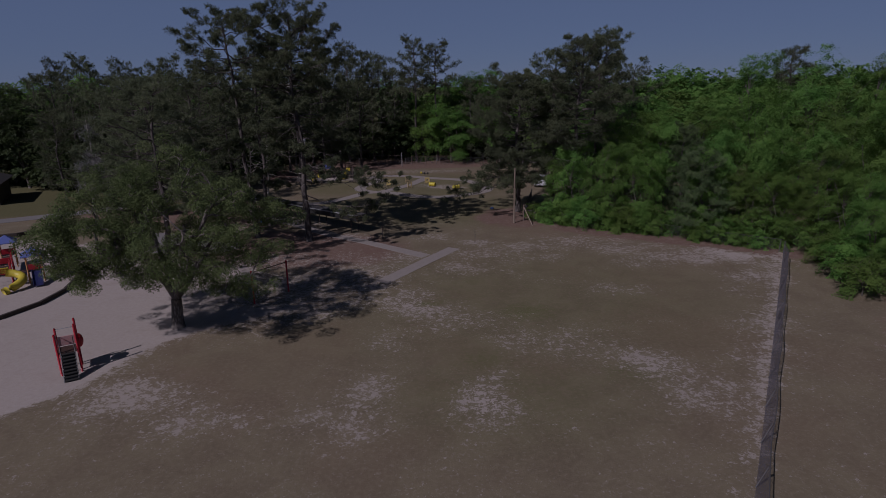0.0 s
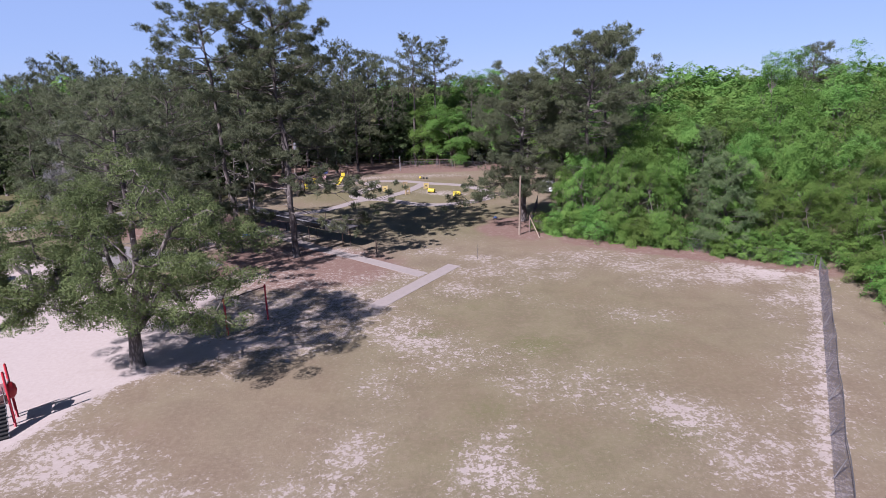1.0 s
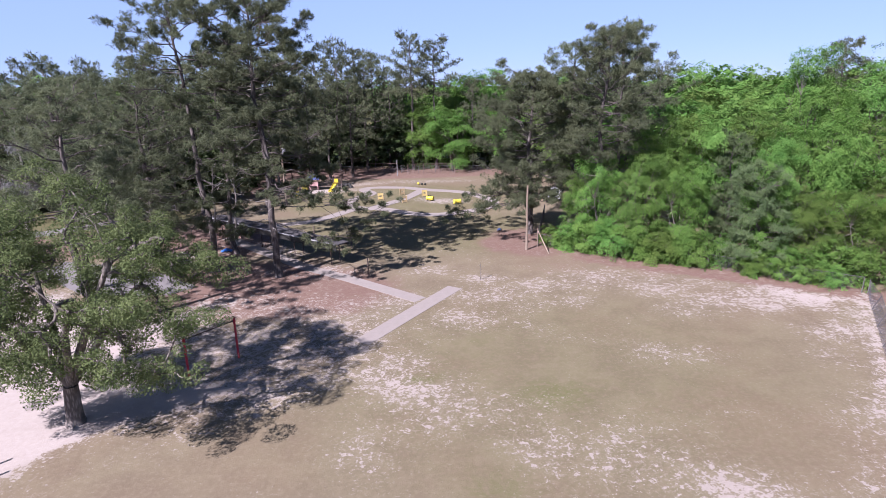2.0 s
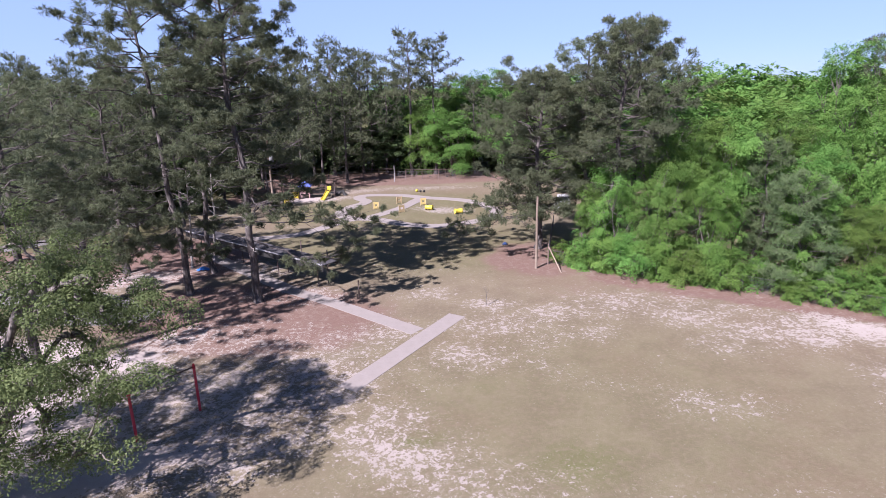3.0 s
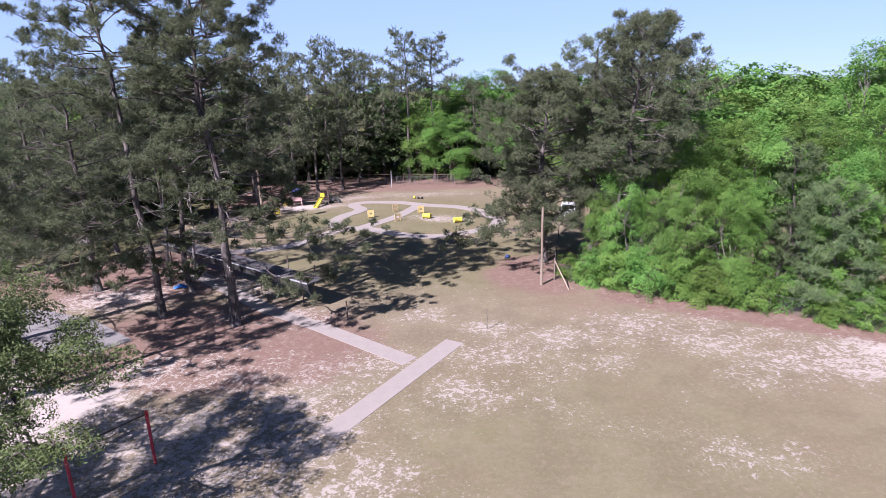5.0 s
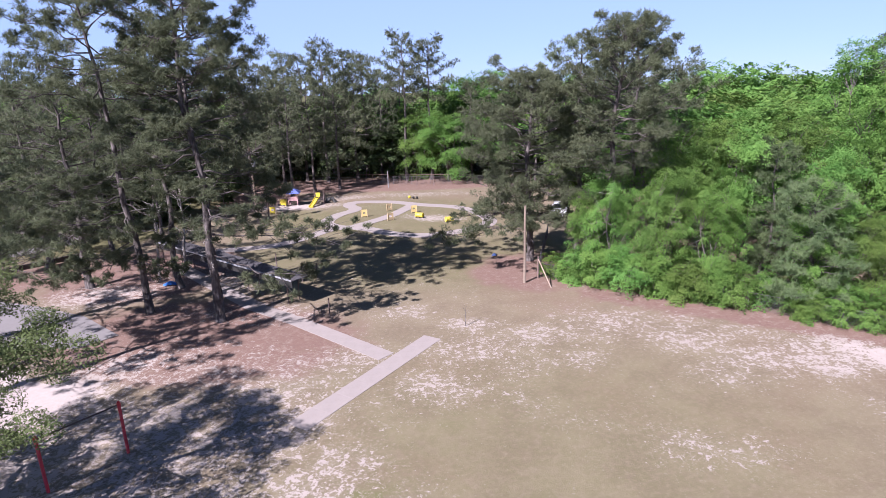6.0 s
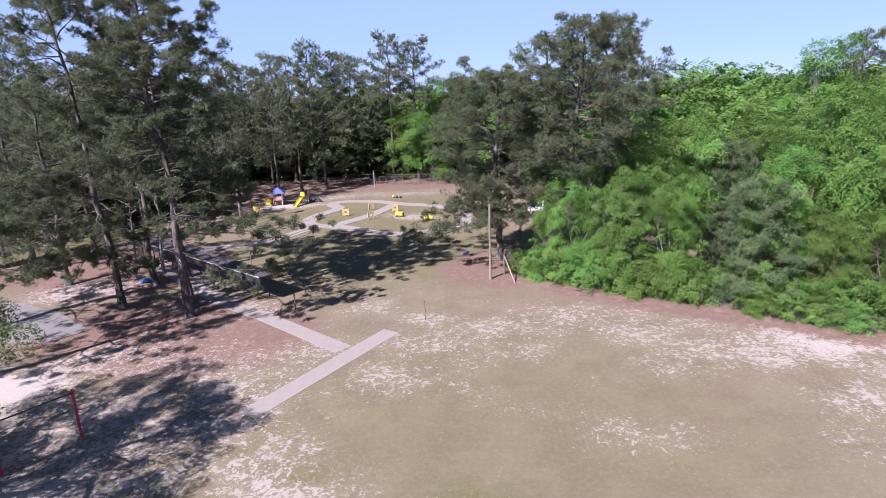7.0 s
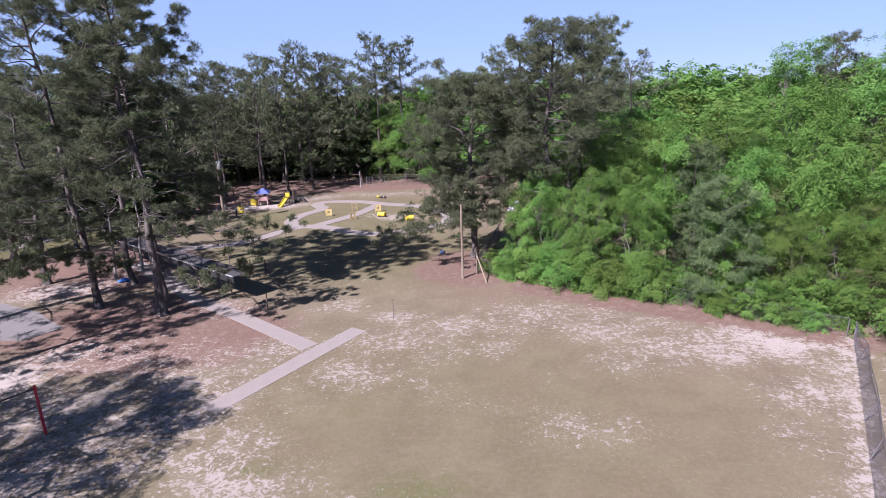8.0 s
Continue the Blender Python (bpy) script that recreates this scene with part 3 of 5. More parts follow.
def conifer(name, label, seed, h, r, bare, limbs=34, trunk=0.28, tufts=26, k=9, lean=(0, 0), size=0.22, wide=0.017, puff=0.40, dead=6, sway=0.12, droop=0.0, extra=(), near=True, top=0.9, mat="pine", dome=0.26, full=0.55):
    """A tall pine: long bare trunk, crooked limbs that carry rounded puffs of needles. extra: limbs of their own, as height, turn, length, rise."""
    rng = np.random.default_rng(seed)
    tree = thing(name, label, "tree")
    line = bent(rng, (0, 0, -0.15), np.array([lean[0], lean[1], h * 0.97]), 14, sway)
    rad = [trunk * (1.3 if i == 0 else 1.0) * (1 - 0.88 * i / 13) ** 0.85 + 0.015 for i in range(14)]
    part("trunk", Geo().tube(line.tolist(), rad, 9), M["bark_pine"], tree, smooth=True)
    cc, dd = [], []
    joined = Geo()

    def on_trunk(z):
        return np.array([np.interp(z, line[:, 2], line[:, i]) for i in range(3)])

    az = rng.uniform(0, 6.28)
    plan = list(extra)
    for w in range(limbs):
        f = (w + rng.uniform(0.1, 0.9)) / limbs
        az += 2.4 + rng.uniform(-0.6, 0.6)
        prof = max(0.04, 1 - ((f - dome) / (1.03 - dome if f > dome else 0.6)) ** 2) ** full
        ln = r * prof * rng.uniform(0.55, 1.15)
        plan.append((h * (bare + (0.97 - bare) * f), math.degrees(az), ln, (-0.10 - droop + 0.95 * f ** 1.6 * top + rng.uniform(-0.12, 0.16)) * ln))
    for num, (z, turn, ln, rise) in enumerate(plan):
        a0 = radians(turn)
        p0 = on_trunk(z)
        p1 = p0 + np.array([math.cos(a0) * ln, math.sin(a0) * ln, rise])
        bl = bent(rng, p0, p1, 7, 0.05 * ln, -0.03 * ln)
        g = Geo() if near else joined
        g.tube(bl.tolist(), [0.012 + min(0.055, 0.015 * ln) * (1 - i / 7) ** 1.2 * (0.55 + trunk) for i in range(7)], 5, False)
        for q in range(4 + int(ln * 2.8) if num < len(extra) else 2 + int(ln * (2.7 if near else 1.5))):
            u = 1.0 if q == 0 else rng.uniform(0.45 if num < len(extra) else 0.36, 1.0)
            o = np.array([np.interp(u * 6, range(7), bl[:, i]) for i in range(3)])
            sa = a0 + rng.choice([-1, 1]) * rng.uniform(0.3, 1.3)
            sl = ((0.34 if num < len(extra) else 0.26) * ln + 0.25) * rng.uniform(0.5, 1.2) * (0.35 if q == 0 else 1)
            e = o + np.array([math.cos(sa) * sl, math.sin(sa) * sl, sl * (rng.uniform(-0.35, 0.35) if num < len(extra) else rng.uniform(0.1, 0.8))])
            g.tube([o, (o + e) / 2 + rng.normal(size=3) * 0.05, e], [0.022, 0.015, 0.006], 3, False)
            m = max(5, int(tufts * (0.62 if near else 0.6) * rng.uniform(0.6, 1.35)))
            w3 = unit(rng.normal(size=(m, 3)) + np.array([0, 0, 0.25]))
            pr = puff * rng.uniform(0.6, 1.25) * (0.85 if num < len(extra) else 1)
            cc.append(e + w3 * pr * rng.uniform(0.3, 1.0, (m, 1)) * np.array([1.1, 1.1, 0.72]))
            dd.append(w3 + np.array([0, 0, 0.35]))
        if near:
            part("limb", g, M["bark_pine"], tree, smooth=True)
    for _ in range(dead):          # dead snags below and in the crown
        z = h * rng.uniform(bare * 0.4, bare * 1.5)
        a2 = rng.uniform(0, 6.28)
        ln = rng.uniform(0.5, 2.4)
        p0 = on_trunk(z)
        g = Geo() if near else joined
        g.tube(bent(rng, p0, p0 + np.array([math.cos(a2) * ln, math.sin(a2) * ln, ln * rng.uniform(-0.3, 0.35)]), 5, 0.09).tolist(), [0.035, 0.028, 0.02, 0.014, 0.006], 4, False)
        if near:
            part("dead_branch", g, M["dead"], tree, "grey leafless snag", True)
    if not near:
        tagged(part("branchwork", joined, M["bark_pine"], tree, smooth=True), kind="stuff")
    c, d = np.concatenate(cc), np.concatenate(dd)
    tagged(part("crown", quads_mesh("crown", needle_faces(rng, c, d, rng.uniform(0.75, 1.2, len(c)) * size, wide, k), 3, M[mat]), None, tree), kind="stuff")
    return tree


def broadleaf(name, label, seed, h, r, low, leaves, mat="leaf", size=0.26, trunk=0.2, clumps=70, flat=0.62, layered=0.5, inner=0.5, tall=1.0, shift=(0, 0), near=False, gap=1.0, twigs=True):
    """A leafy tree: forking limbs that carry many clumps of leaf sprays with gaps between them."""
    rng = np.random.default_rng(seed)
    tree = thing(name, label, "tree")
    mid = h * (low + (1 - low) * 0.48)
    half = h * (1 - low) * 0.52 * tall
    d = unit(rng.normal(size=(clumps, 3)) + np.array([0, 0, 0.12]))
    lump = 1 + 0.20 * np.sin(3.1 * d[:, 0] + seed) * np.cos(2.7 * d[:, 1] - seed) + rng.uniform(-0.16, 0.12, clumps)
    shell = np.where(rng.random(clumps) < inner, rng.uniform(0.35, 0.8, clumps), rng.uniform(0.8, 1.0, clumps)) * lump
    taper = np.where(d[:, 2] > 0, 1 - 0.25 * d[:, 2] ** 2, 1.0)
    cen = np.stack([d[:, 0] * r * taper, d[:, 1] * r * taper, d[:, 2] * half], 1) * shell[:, None] + np.array([0, 0, mid])
    # clumps gather on boughs, with darker air between them
    bough = rng.integers(0, max(10, int(clumps / (3.6 if near else 4.5))), clumps)
    if leaves < 5000 or 8000 < leaves < 15000:
        bough = np.arange(clumps)  # far crowns stay closed
    cen = cen[bough] + rng.normal(size=(clumps, 3)) * np.array([0.15, 0.15, 0.08]) * min(4.6, r)
    cen[:, :2] += np.array(shift) * (np.clip(cen[:, 2:] / h, 0, 1) ** 0.5)
    cen[:, 2] = np.maximum(cen[:, 2], h * low * 0.6 + 0.3)
    rc = rng.uniform(0.55, 1.15, clumps) * gap * (0.16 * h ** 0.5 + 0.11 * r + 0.10)
    g, limbs = Geo(), Geo()
    fork = h * max(0.14, low * 0.8)
    line = bent(rng, (0, 0, -0.15), (rng.normal() * 0.1, rng.normal() * 0.1, fork), 5, 0.04)
    g.tube(line.tolist(), [trunk * (1.35, 1.05, 0.95, 0.9, 0.85)[i] for i in range(5)], 9)
    heads = []
    forks = []
    for i in range(6):
        a = i * 1.05 + rng.uniform(-0.3, 0.3)
        e = np.array([math.cos(a) * r * 0.5 + shift[0] * 0.6, math.sin(a) * r * 0.5 + shift[1] * 0.6, mid + half * rng.uniform(-0.35, 0.4)])
        bl = bent(rng, line[-1], e, 6, 0.12, 0.15)
        forks.append(Geo() if near else limbs)
        forks[-1].tube(bl.tolist(), [trunk * 0.6 * (1 - 0.13 * j) for j in range(6)], 6, False)
        heads.append(bl)
    if near:                       # each clump hangs on the nearest wood already grown
        nodes = [(bl[j], hi, -1) for hi, bl in enumerate(heads) for j in range(1, 6)]
        order = sorted(range(clumps), key=lambda q: min(np.linalg.norm(bl[j] - cen[q]) for bl in heads for j in range(1, 6)))
        first = len(nodes)
        for q in order:
            at = np.array([v[0] for v in nodes])
            far = np.linalg.norm(at - cen[q], axis=1) + 0.35 * np.maximum(0, at[:, 2] - cen[q][2])
            par = int(np.argmin(far))
            half_way = (nodes[par][0] + cen[q]) / 2 + rng.normal(size=3) * 0.18 + np.array([0, 0, 0.12])
            nodes.append((half_way, nodes[par][1], par))
            nodes.append((cen[q], nodes[par][1], len(nodes) - 1))
        load = [1.0] * len(nodes)
        for i in range(len(nodes) - 1, first - 1, -1):
            load[nodes[i][2]] += load[i]
        for i in range(first, len(nodes)):
            at, hi, par = nodes[i]
            thick = 0.013 * load[i] ** 0.5
            forks[hi].tube(bent(rng, nodes[par][0], at, 4, 0.07).tolist(), [thick * 1.25, thick * 1.1, thick, thick * 0.85], 4, False)
    for p in (cen[::3] if twigs and not near else ()):
        hi = min(range(6), key=lambda q: np.min(np.linalg.norm(heads[q][2:] - p, axis=1)))
        bl = heads[hi]
        o = bl[2 + int(np.argmin(np.linalg.norm(bl[2:] - p, axis=1)))]
        forks[hi].tube(bent(rng, o, p, 3, 0.10, 0.1).tolist(), [trunk * 0.24, trunk * 0.13, 0.01], 3, False)
    share = rc ** 2 / np.sum(rc ** 2)
    idx = rng.choice(clumps, leaves, p=share)
    w = unit(rng.normal(size=(leaves, 3)) + np.array([0, 0, 0.35]))
    rad = rc[idx][:, None] * rng.uniform(0.45, 1.08, (leaves, 1)) ** 0.6
    pos = cen[idx] + w * rad * np.array([1.12, 1.12, flat])
    # sprays sit in drooping layers
    pos[:, 2] -= layered * 0.10 * np.hypot(w[:, 0], w[:, 1]) ** 2 * rad[:, 0]
    nrm = w * 0.75 + np.array([0, 0, 0.5]) + rng.normal(size=(leaves, 3)) * 0.62
    if not near:                   # each clump is a flat fan that faces up and outward and droops at its rim
        out = unit(cen - np.array([shift[0] * 0.5, shift[1] * 0.5, mid - half * 0.5]))
        face = unit(out * 0.62 + np.array([0, 0, 0.7]) + rng.normal(size=(clumps, 3)) * 0.24)
        e1 = unit(np.cross(face, rng.normal(size=(clumps, 3))))
        e2 = np.cross(face, e1)
        ang, ro = rng.uniform(0, math.tau, leaves), rng.random(leaves) ** 0.55
        lobes = 1 + 0.28 * np.sin(3 * ang + idx) + 0.2 * np.sin(5 * ang - 2 * idx)
        ro = ro * lobes * rc[idx] * 1.22
        pos = cen[idx] + e1[idx] * (np.cos(ang) * ro)[:, None] + e2[idx] * (np.sin(ang) * ro)[:, None] + face[idx] * (rng.normal(size=leaves) * 0.17 * rc[idx])[:, None]
        pos[:, 2] -= layered * 0.55 * ro ** 2 / rc[idx]
        pos[:, 2] = np.maximum(pos[:, 2], 0.06)
        nrm = face[idx] + rng.normal(size=(leaves, 3)) * 0.30
    v = leaf_faces(rng, pos, nrm, size * rng.uniform(0.6, 1.3, leaves), 0.42 if near else 0.62, not near)
    part("trunk", g, M["bark_oak"], tree, smooth=True)
    if near:
        for f in forks:
            part("limb", f, M["bark_oak"], tree, smooth=True)
    else:
        tagged(part("branchwork", limbs, M["bark_oak"], tree, smooth=True), kind="stuff")
    tagged(part("crown", quads_mesh("crown", v, 4 if near else 3, M[mat]), None, tree), kind="stuff")
    return tree


def put(tree, x, y, deg=0.0, s=1.0, sz=None):
    tree.matrix_basis = Matrix.Translation((x, y, 0)) @ Matrix.Rotation(radians(deg), 4, "Z") @ Matrix.Diagonal((s, s, sz or s, 1))
    return tree


def copy_tree(tree, x, y, deg, s=1.0, sz=None):
    keep = tree.matrix_basis.copy()
    tree.matrix_basis = Matrix.Identity(4)
    t = copy_thing(tree, Matrix.Translation((x, y, 0)) @ Matrix.Rotation(radians(deg), 4, "Z") @ Matrix.Diagonal((s, s, sz or s, 1)))
    tree.matrix_basis = keep
    return t


# oak over the west yard
put(broadleaf("oak_tree", "spreading oak with pale spring leaves on bare sand", 5, 10.8, 6.3, 0.22, 175000, "oak", 0.058, 0.36, 450, 0.85, 0.9, 0.42, 1.0, (0.3, 0.1), True, 0.44), -17.0, 33.2)

# pines between the field and the covered walk
put(conifer("pine_tree", "tall pine with straight scaly trunk on pine straw", 11, 20.6, 4.5, 0.42, 48, 0.275, 46, lean=(-0.4, 0.2), dead=14, dome=0.5, full=0.42, top=0.8,
            extra=((4.5, -18, 6.2, -0.8), (5.8, 4, 7.6, -1.0), (6.4, 82, 5.0, 0.0), (7.4, -62, 4.6, 0.1), (7.8, 30, 4.6, 0.2), (6.9, -38, 5.2, -0.3), (8.2, 150, 3.2, 0.1), (8.6, 66, 4.6, 0.3))), -13.6, 53.5)
put(conifer("pine_tree", "slim pine rising close behind its taller neighbour", 12, 19.6, 2.9, 0.56, 28, 0.18, 42, lean=(-0.4, 0.2), dead=9), -14.15, 54.8)
put(conifer("pine_tree", "tall pine with broad open crown of long limbs", 13, 21.0, 4.8, 0.64, 24, 0.235, 42, lean=(-1.3, 0.0), dead=11,
            extra=((3.8, -35, 3.2, -0.5), (4.8, -62, 3.4, -0.6), (5.6, -95, 3.8, -0.8), (6.8, -75, 3.8, -0.5), (8.0, -115, 3.6, -0.2), (7.6, -30, 3.4, -0.2), (6.0, -10, 3.0, -0.8), (9.2, -60, 3.6, 0.1), (4.0, 190, 5.0, -0.6), (4.8, 250, 4.4, -0.8), (5.6, 160, 4.0, 0.0), (7.0, 215, 5.0, 0.1), (8.4, 170, 5.4, 0.4), (9.5, 260, 4.6, 0.4), (8.8, 20, 3.2, 0.3))), -19.1, 55.1)
put(conifer("pine_tree", "slender pine with pale straight trunk on straw", 14, 19.0, 2.9, 0.50, 28, 0.21, 40, lean=(0.0, 0.2), dead=12), -19.4, 60.3)
put(conifer("pine_tree", "bushy pine with low sweeping limbs beside the walk", 15, 14.4, 4.8, 0.24, 40, 0.27, 22, dead=8, droop=0.08), -26.8, 60.6)
put(conifer("pine_tree", "full pine with low limbs over pine straw", 16, 15.2, 5.0, 0.16, 42, 0.27, 22, dead=8, droop=0.05), -34.3, 66.6)
put(conifer("pine_tree", "pine with long dark limbs reaching over sand", 17, 14.8, 4.8, 0.38, 30, 0.28, 26, dead=10, droop=0.06,
            extra=((4.6, 10, 6.0, -0.6), (5.6, -20, 5.6, -0.5), (6.8, 35, 6.0, 0.0))), -27.2, 50.8)
# added pine, mostly hidden or out of view, there to shade the straw
put(conifer("pine_tree", "middling pine added behind the oak to cast shade", 18, 14.6, 4.5, 0.38, 34, 0.24, 28, dead=8), -22.2, 43.5)
# pines by the pole and the thicket
put(conifer("pine_tree", "wide low-limbed pine beside the wooden pole", 21, 14.5, 4.7, 0.22, 80, 0.30, 38, dead=7, droop=0.06, puff=0.48, top=1.0, dome=0.45, full=0.42,
            extra=((3.6, 195, 6.2, -0.9), (4.4, 165, 5.2, -0.5), (4.2, 230, 5.4, -0.7), (3.4, 130, 4.6, 0.2), (4.8, 280, 4.0, -0.3))), 7.7, 65.8)
put(conifer("pine_tree", "tall full pine rising over the leafy thicket", 22, 17.9, 4.0, 0.44, 60, 0.30, 32, dead=6, top=1.15, puff=0.44, dome=0.34, full=0.55), 13.6, 61.6)
put(conifer("pine_tree", "tall far pine with hazy grey-green crown", 23, 21.0, 4.0, 0.50, 44, 0.28, 30, 7, dead=6, size=0.36, wide=0.030, puff=0.6, top=1.2, dome=0.4, full=0.45, near=False), 24.5, 96.0)
put(conifer("pine_tree", "narrow pine with airy grey-green crown", 26, 17.3, 2.7, 0.46, 38, 0.24, 30, dead=4, puff=0.42, top=1.2, dome=0.4, full=0.45), 11.7, 66.5)
put(conifer("young_pine", "young bushy pine among leafy shrubs", 24, 8.0, 2.1, 0.04, 60, 0.10, 20, dead=2, puff=0.34, size=0.24, mat="pine_young"), 23.6, 53.6)
put(conifer("young_pine", "young pine rising out of the thicket", 25, 10.0, 1.8, 0.10, 54, 0.11, 20, dead=0, puff=0.34, size=0.24, mat="pine_young"), 23.2, 58.4)

# patterns for the woods
PINES = [conifer("pine_tree", "tall pine in dense woods", 31, 20.5, 4.2, 0.34, 36, 0.26, 13, 6, dead=5, size=0.42, wide=0.036, puff=0.62, mat="pine_deep", near=False, top=1.3),
         conifer("pine_tree", "tall pine with rounded high crown in woods", 32, 20.5, 3.4, 0.60, 30, 0.25, 19, 6, dead=7, size=0.42, wide=0.036, puff=0.58, mat="pine_deep", near=False, top=1.4),
         conifer("pine_tree", "full dark pine in dense woods", 33, 19.0, 4.6, 0.16, 44, 0.26, 13, 6, dead=3, size=0.42, wide=0.036, puff=0.62, mat="pine_deep", near=False, top=1.3)]
PINES += [conifer("pine_tree", "distant tall pine in dense woods", 34, 20.5, 4.2, 0.34, 34, 0.26, 11, 4, dead=3, size=0.55, wide=0.07, puff=0.66, mat="pine_deep", near=False, top=1.3),
          conifer("pine_tree", "distant tall pine with rounded high crown", 35, 20.5, 3.4, 0.58, 30, 0.25, 13, 4, dead=5, size=0.52, wide=0.06, puff=0.58, mat="pine_deep", near=False, top=1.4),
          conifer("pine_tree", "distant full dark pine in dense woods", 36, 19.0, 4.6, 0.16, 42, 0.26, 11, 4, dead=2, size=0.55, wide=0.07, puff=0.66, mat="pine_deep", near=False, top=1.3)]
LEAFY = [broadleaf("broadleaf_tree", "leafy green tree in dense woods", 41, 10.0, 3.6, 0.03, 66000, "leaf", 0.061, 0.16, 330, gap=0.62),
         broadleaf("broadleaf_tree", "fresh green leafy tree in dense woods", 42, 10.0, 3.4, 0.02, 66000, "leaf2", 0.061, 0.16, 320, gap=0.62),
         broadleaf("broadleaf_tree", "tall leafy green tree in dense woods", 43, 14.0, 4.2, 0.32, 32000, "leaf", 0.092, 0.2, 270, gap=0.64),
         broadleaf("broadleaf_tree", "rounded fresh green tree in dense woods", 44, 14.0, 4.6, 0.34, 32000, "leaf2", 0.092, 0.2, 270, gap=0.64)]
WOODS = [broadleaf("broadleaf_tree", "tall leafy green tree at the wood edge", 53, 14.0, 4.2, 0.32, 17000, "leaf", 0.126, 0.2, 200, gap=0.66, twigs=False),
         broadleaf("broadleaf_tree", "rounded fresh green tree at the wood edge", 54, 14.0, 4.6, 0.34, 17000, "leaf2", 0.126, 0.2, 200, gap=0.66, twigs=False)]
BACK = [broadleaf("broadleaf_tree", "leafy green tree behind the thicket", 51, 10.0, 3.6, 0.2, 30000, "leaf", 0.084, 0.16, 230, gap=0.72, twigs=False),
        broadleaf("broadleaf_tree", "fresh green tree behind the thicket", 52, 10.0, 3.4, 0.2, 30000, "leaf2", 0.084, 0.16, 230, gap=0.72, twigs=False)]
FAR = [broadleaf("broadleaf_tree", "leafy green tree deep in the woods", 45, 15.0, 5.0, 0.45, 4200, "leaf", 0.28, 0.2, 140, gap=0.74, twigs=False),
       broadleaf("broadleaf_tree", "fresh green tree deep in the woods", 46, 15.0, 4.8, 0.45, 4200, "leaf2", 0.28, 0.2, 140, gap=0.74, twigs=False)]
SHRUB = broadleaf("leafy_shrub", "low leafy shrub at the edge of the thicket", 47, 3.6, 2.0, 0.0, 9000, "leaf2", 0.072, 0.06, 70, gap=0.8)
SHRUB_B = broadleaf("leafy_shrub", "dense green shrub leaning over the fence", 48, 3.6, 2.0, 0.0, 9000, "leaf", 0.072, 0.06, 70, gap=0.8)
# these two patterns carry the wood's shade in their leaf colour
WOODS.append(broadleaf("broadleaf_tree", "dull green wood-edge tree, leaf colour darkened for shade", 55, 14.0, 4.3, 0.25, 9000, "under", 0.18, 0.2, 200, gap=0.66, twigs=False))
UNDER = broadleaf("understory_tree", "low leafy tree under the pines, leaf colour darkened for shade", 49, 8.0, 3.6, 0.0, 2600, "under", 0.34, 0.1, 80, gap=0.8, twigs=False)
used = set()


def ridge(x, y):
    """The woods stand lower towards the north-east, higher to the east."""
    a = math.degrees(math.atan2(x - 2, y - 18))
    return 1 - 0.13 * float(soft(a, 8, 16)) * (1 - float(soft(a, 28, 33))) + 0.055 * float(soft(a, 30, 36))



def plant(kind, x, y, s=1.0, sz=None, rng=random.Random(7)):
    deg = rng.uniform(0, 360)
    if kind not in used:
        used.add(kind)
        return put(kind, x, y, deg, s, sz)
    return copy_tree(kind, x, y, deg, s, sz)


wood = random.Random(3)
# thicket behind the back fence
for x, y, k, s, sz in ((11.8, 62.2, 1, 0.68, 0.80), (13.0, 60.2, 0, 0.84, 0.92), (16.2, 58.8, 1, 0.95, 1.05), (19.0, 57.4, 0, 0.86, 0.88), (24.4, 54.2, 0, 0.82, 0.86), (27.2, 53.0, 1, 0.85, 0.88),
                       (30.0, 51.8, 0, 0.85, 0.92), (32.4, 49.4, 1, 0.90, 0.98), (32.2, 45.6, 0, 0.90, 0.98), (31.4, 41.4, 1, 0.90, 1.0), (30.6, 37.2, 0, 0.95, 1.0), 
                       
                       (18.6, 63.0, 3, 1.0, 1.10), (22.4, 60.2, 2, 1.0, 1.08), (26.6, 58.2, 3, 1.0, 1.12), (31.0, 56.8, 2, 1.05, 1.2), (35.0, 54.0, 3, 1.05, 1.2), (36.6, 50.2, 2, 1.1, 1.25), (36.8, 45.0, 3, 1.1, 1.25),):
    plant((LEAFY[:2] + BACK)[k], x, y, s * (0.70 if k < 2 else 0.72), sz * wood.uniform(0.80, 1.1))
for i, (x, y, s) in enumerate(((9.0, 61.4, 0.55), (10.4, 60.3, 0.75), (12.0, 59.2, 0.85), (13.7, 58.0, 0.9), (15.4, 56.9, 0.9), (17.1, 55.9, 0.85), (18.8, 55.1, 0.75), (19.6, 55.6, 0.9), (21.6, 54.6, 0.75), (23.3, 52.9, 0.62), (24.9, 52.2, 0.75),
                              (26.0, 50.9, 0.62), (27.6, 50.9, 0.85), (29.4, 49.8, 0.85), (31.2, 47.6, 0.9), (30.0, 44.4, 0.85), (29.0, 41.2, 0.9), (28.2, 37.6, 0.9),)):
    plant(SHRUB if i % 2 else SHRUB_B, x, y, s)
rim = random.Random(19)
for i in range(26):               # low growth pushing through the fence, with gaps
    u = (i + rim.uniform(0.1, 0.9)) / 26
    if i not in (6, 7, 13, 15, 16, 17, 20, 23):
        plant(SHRUB if i % 3 else SHRUB_B, 9.0 + 18.4 * u + 0.25, 60.6 - 11.8 * u + rim.uniform(0.1, 0.5), rim.uniform(0.36, 0.56))
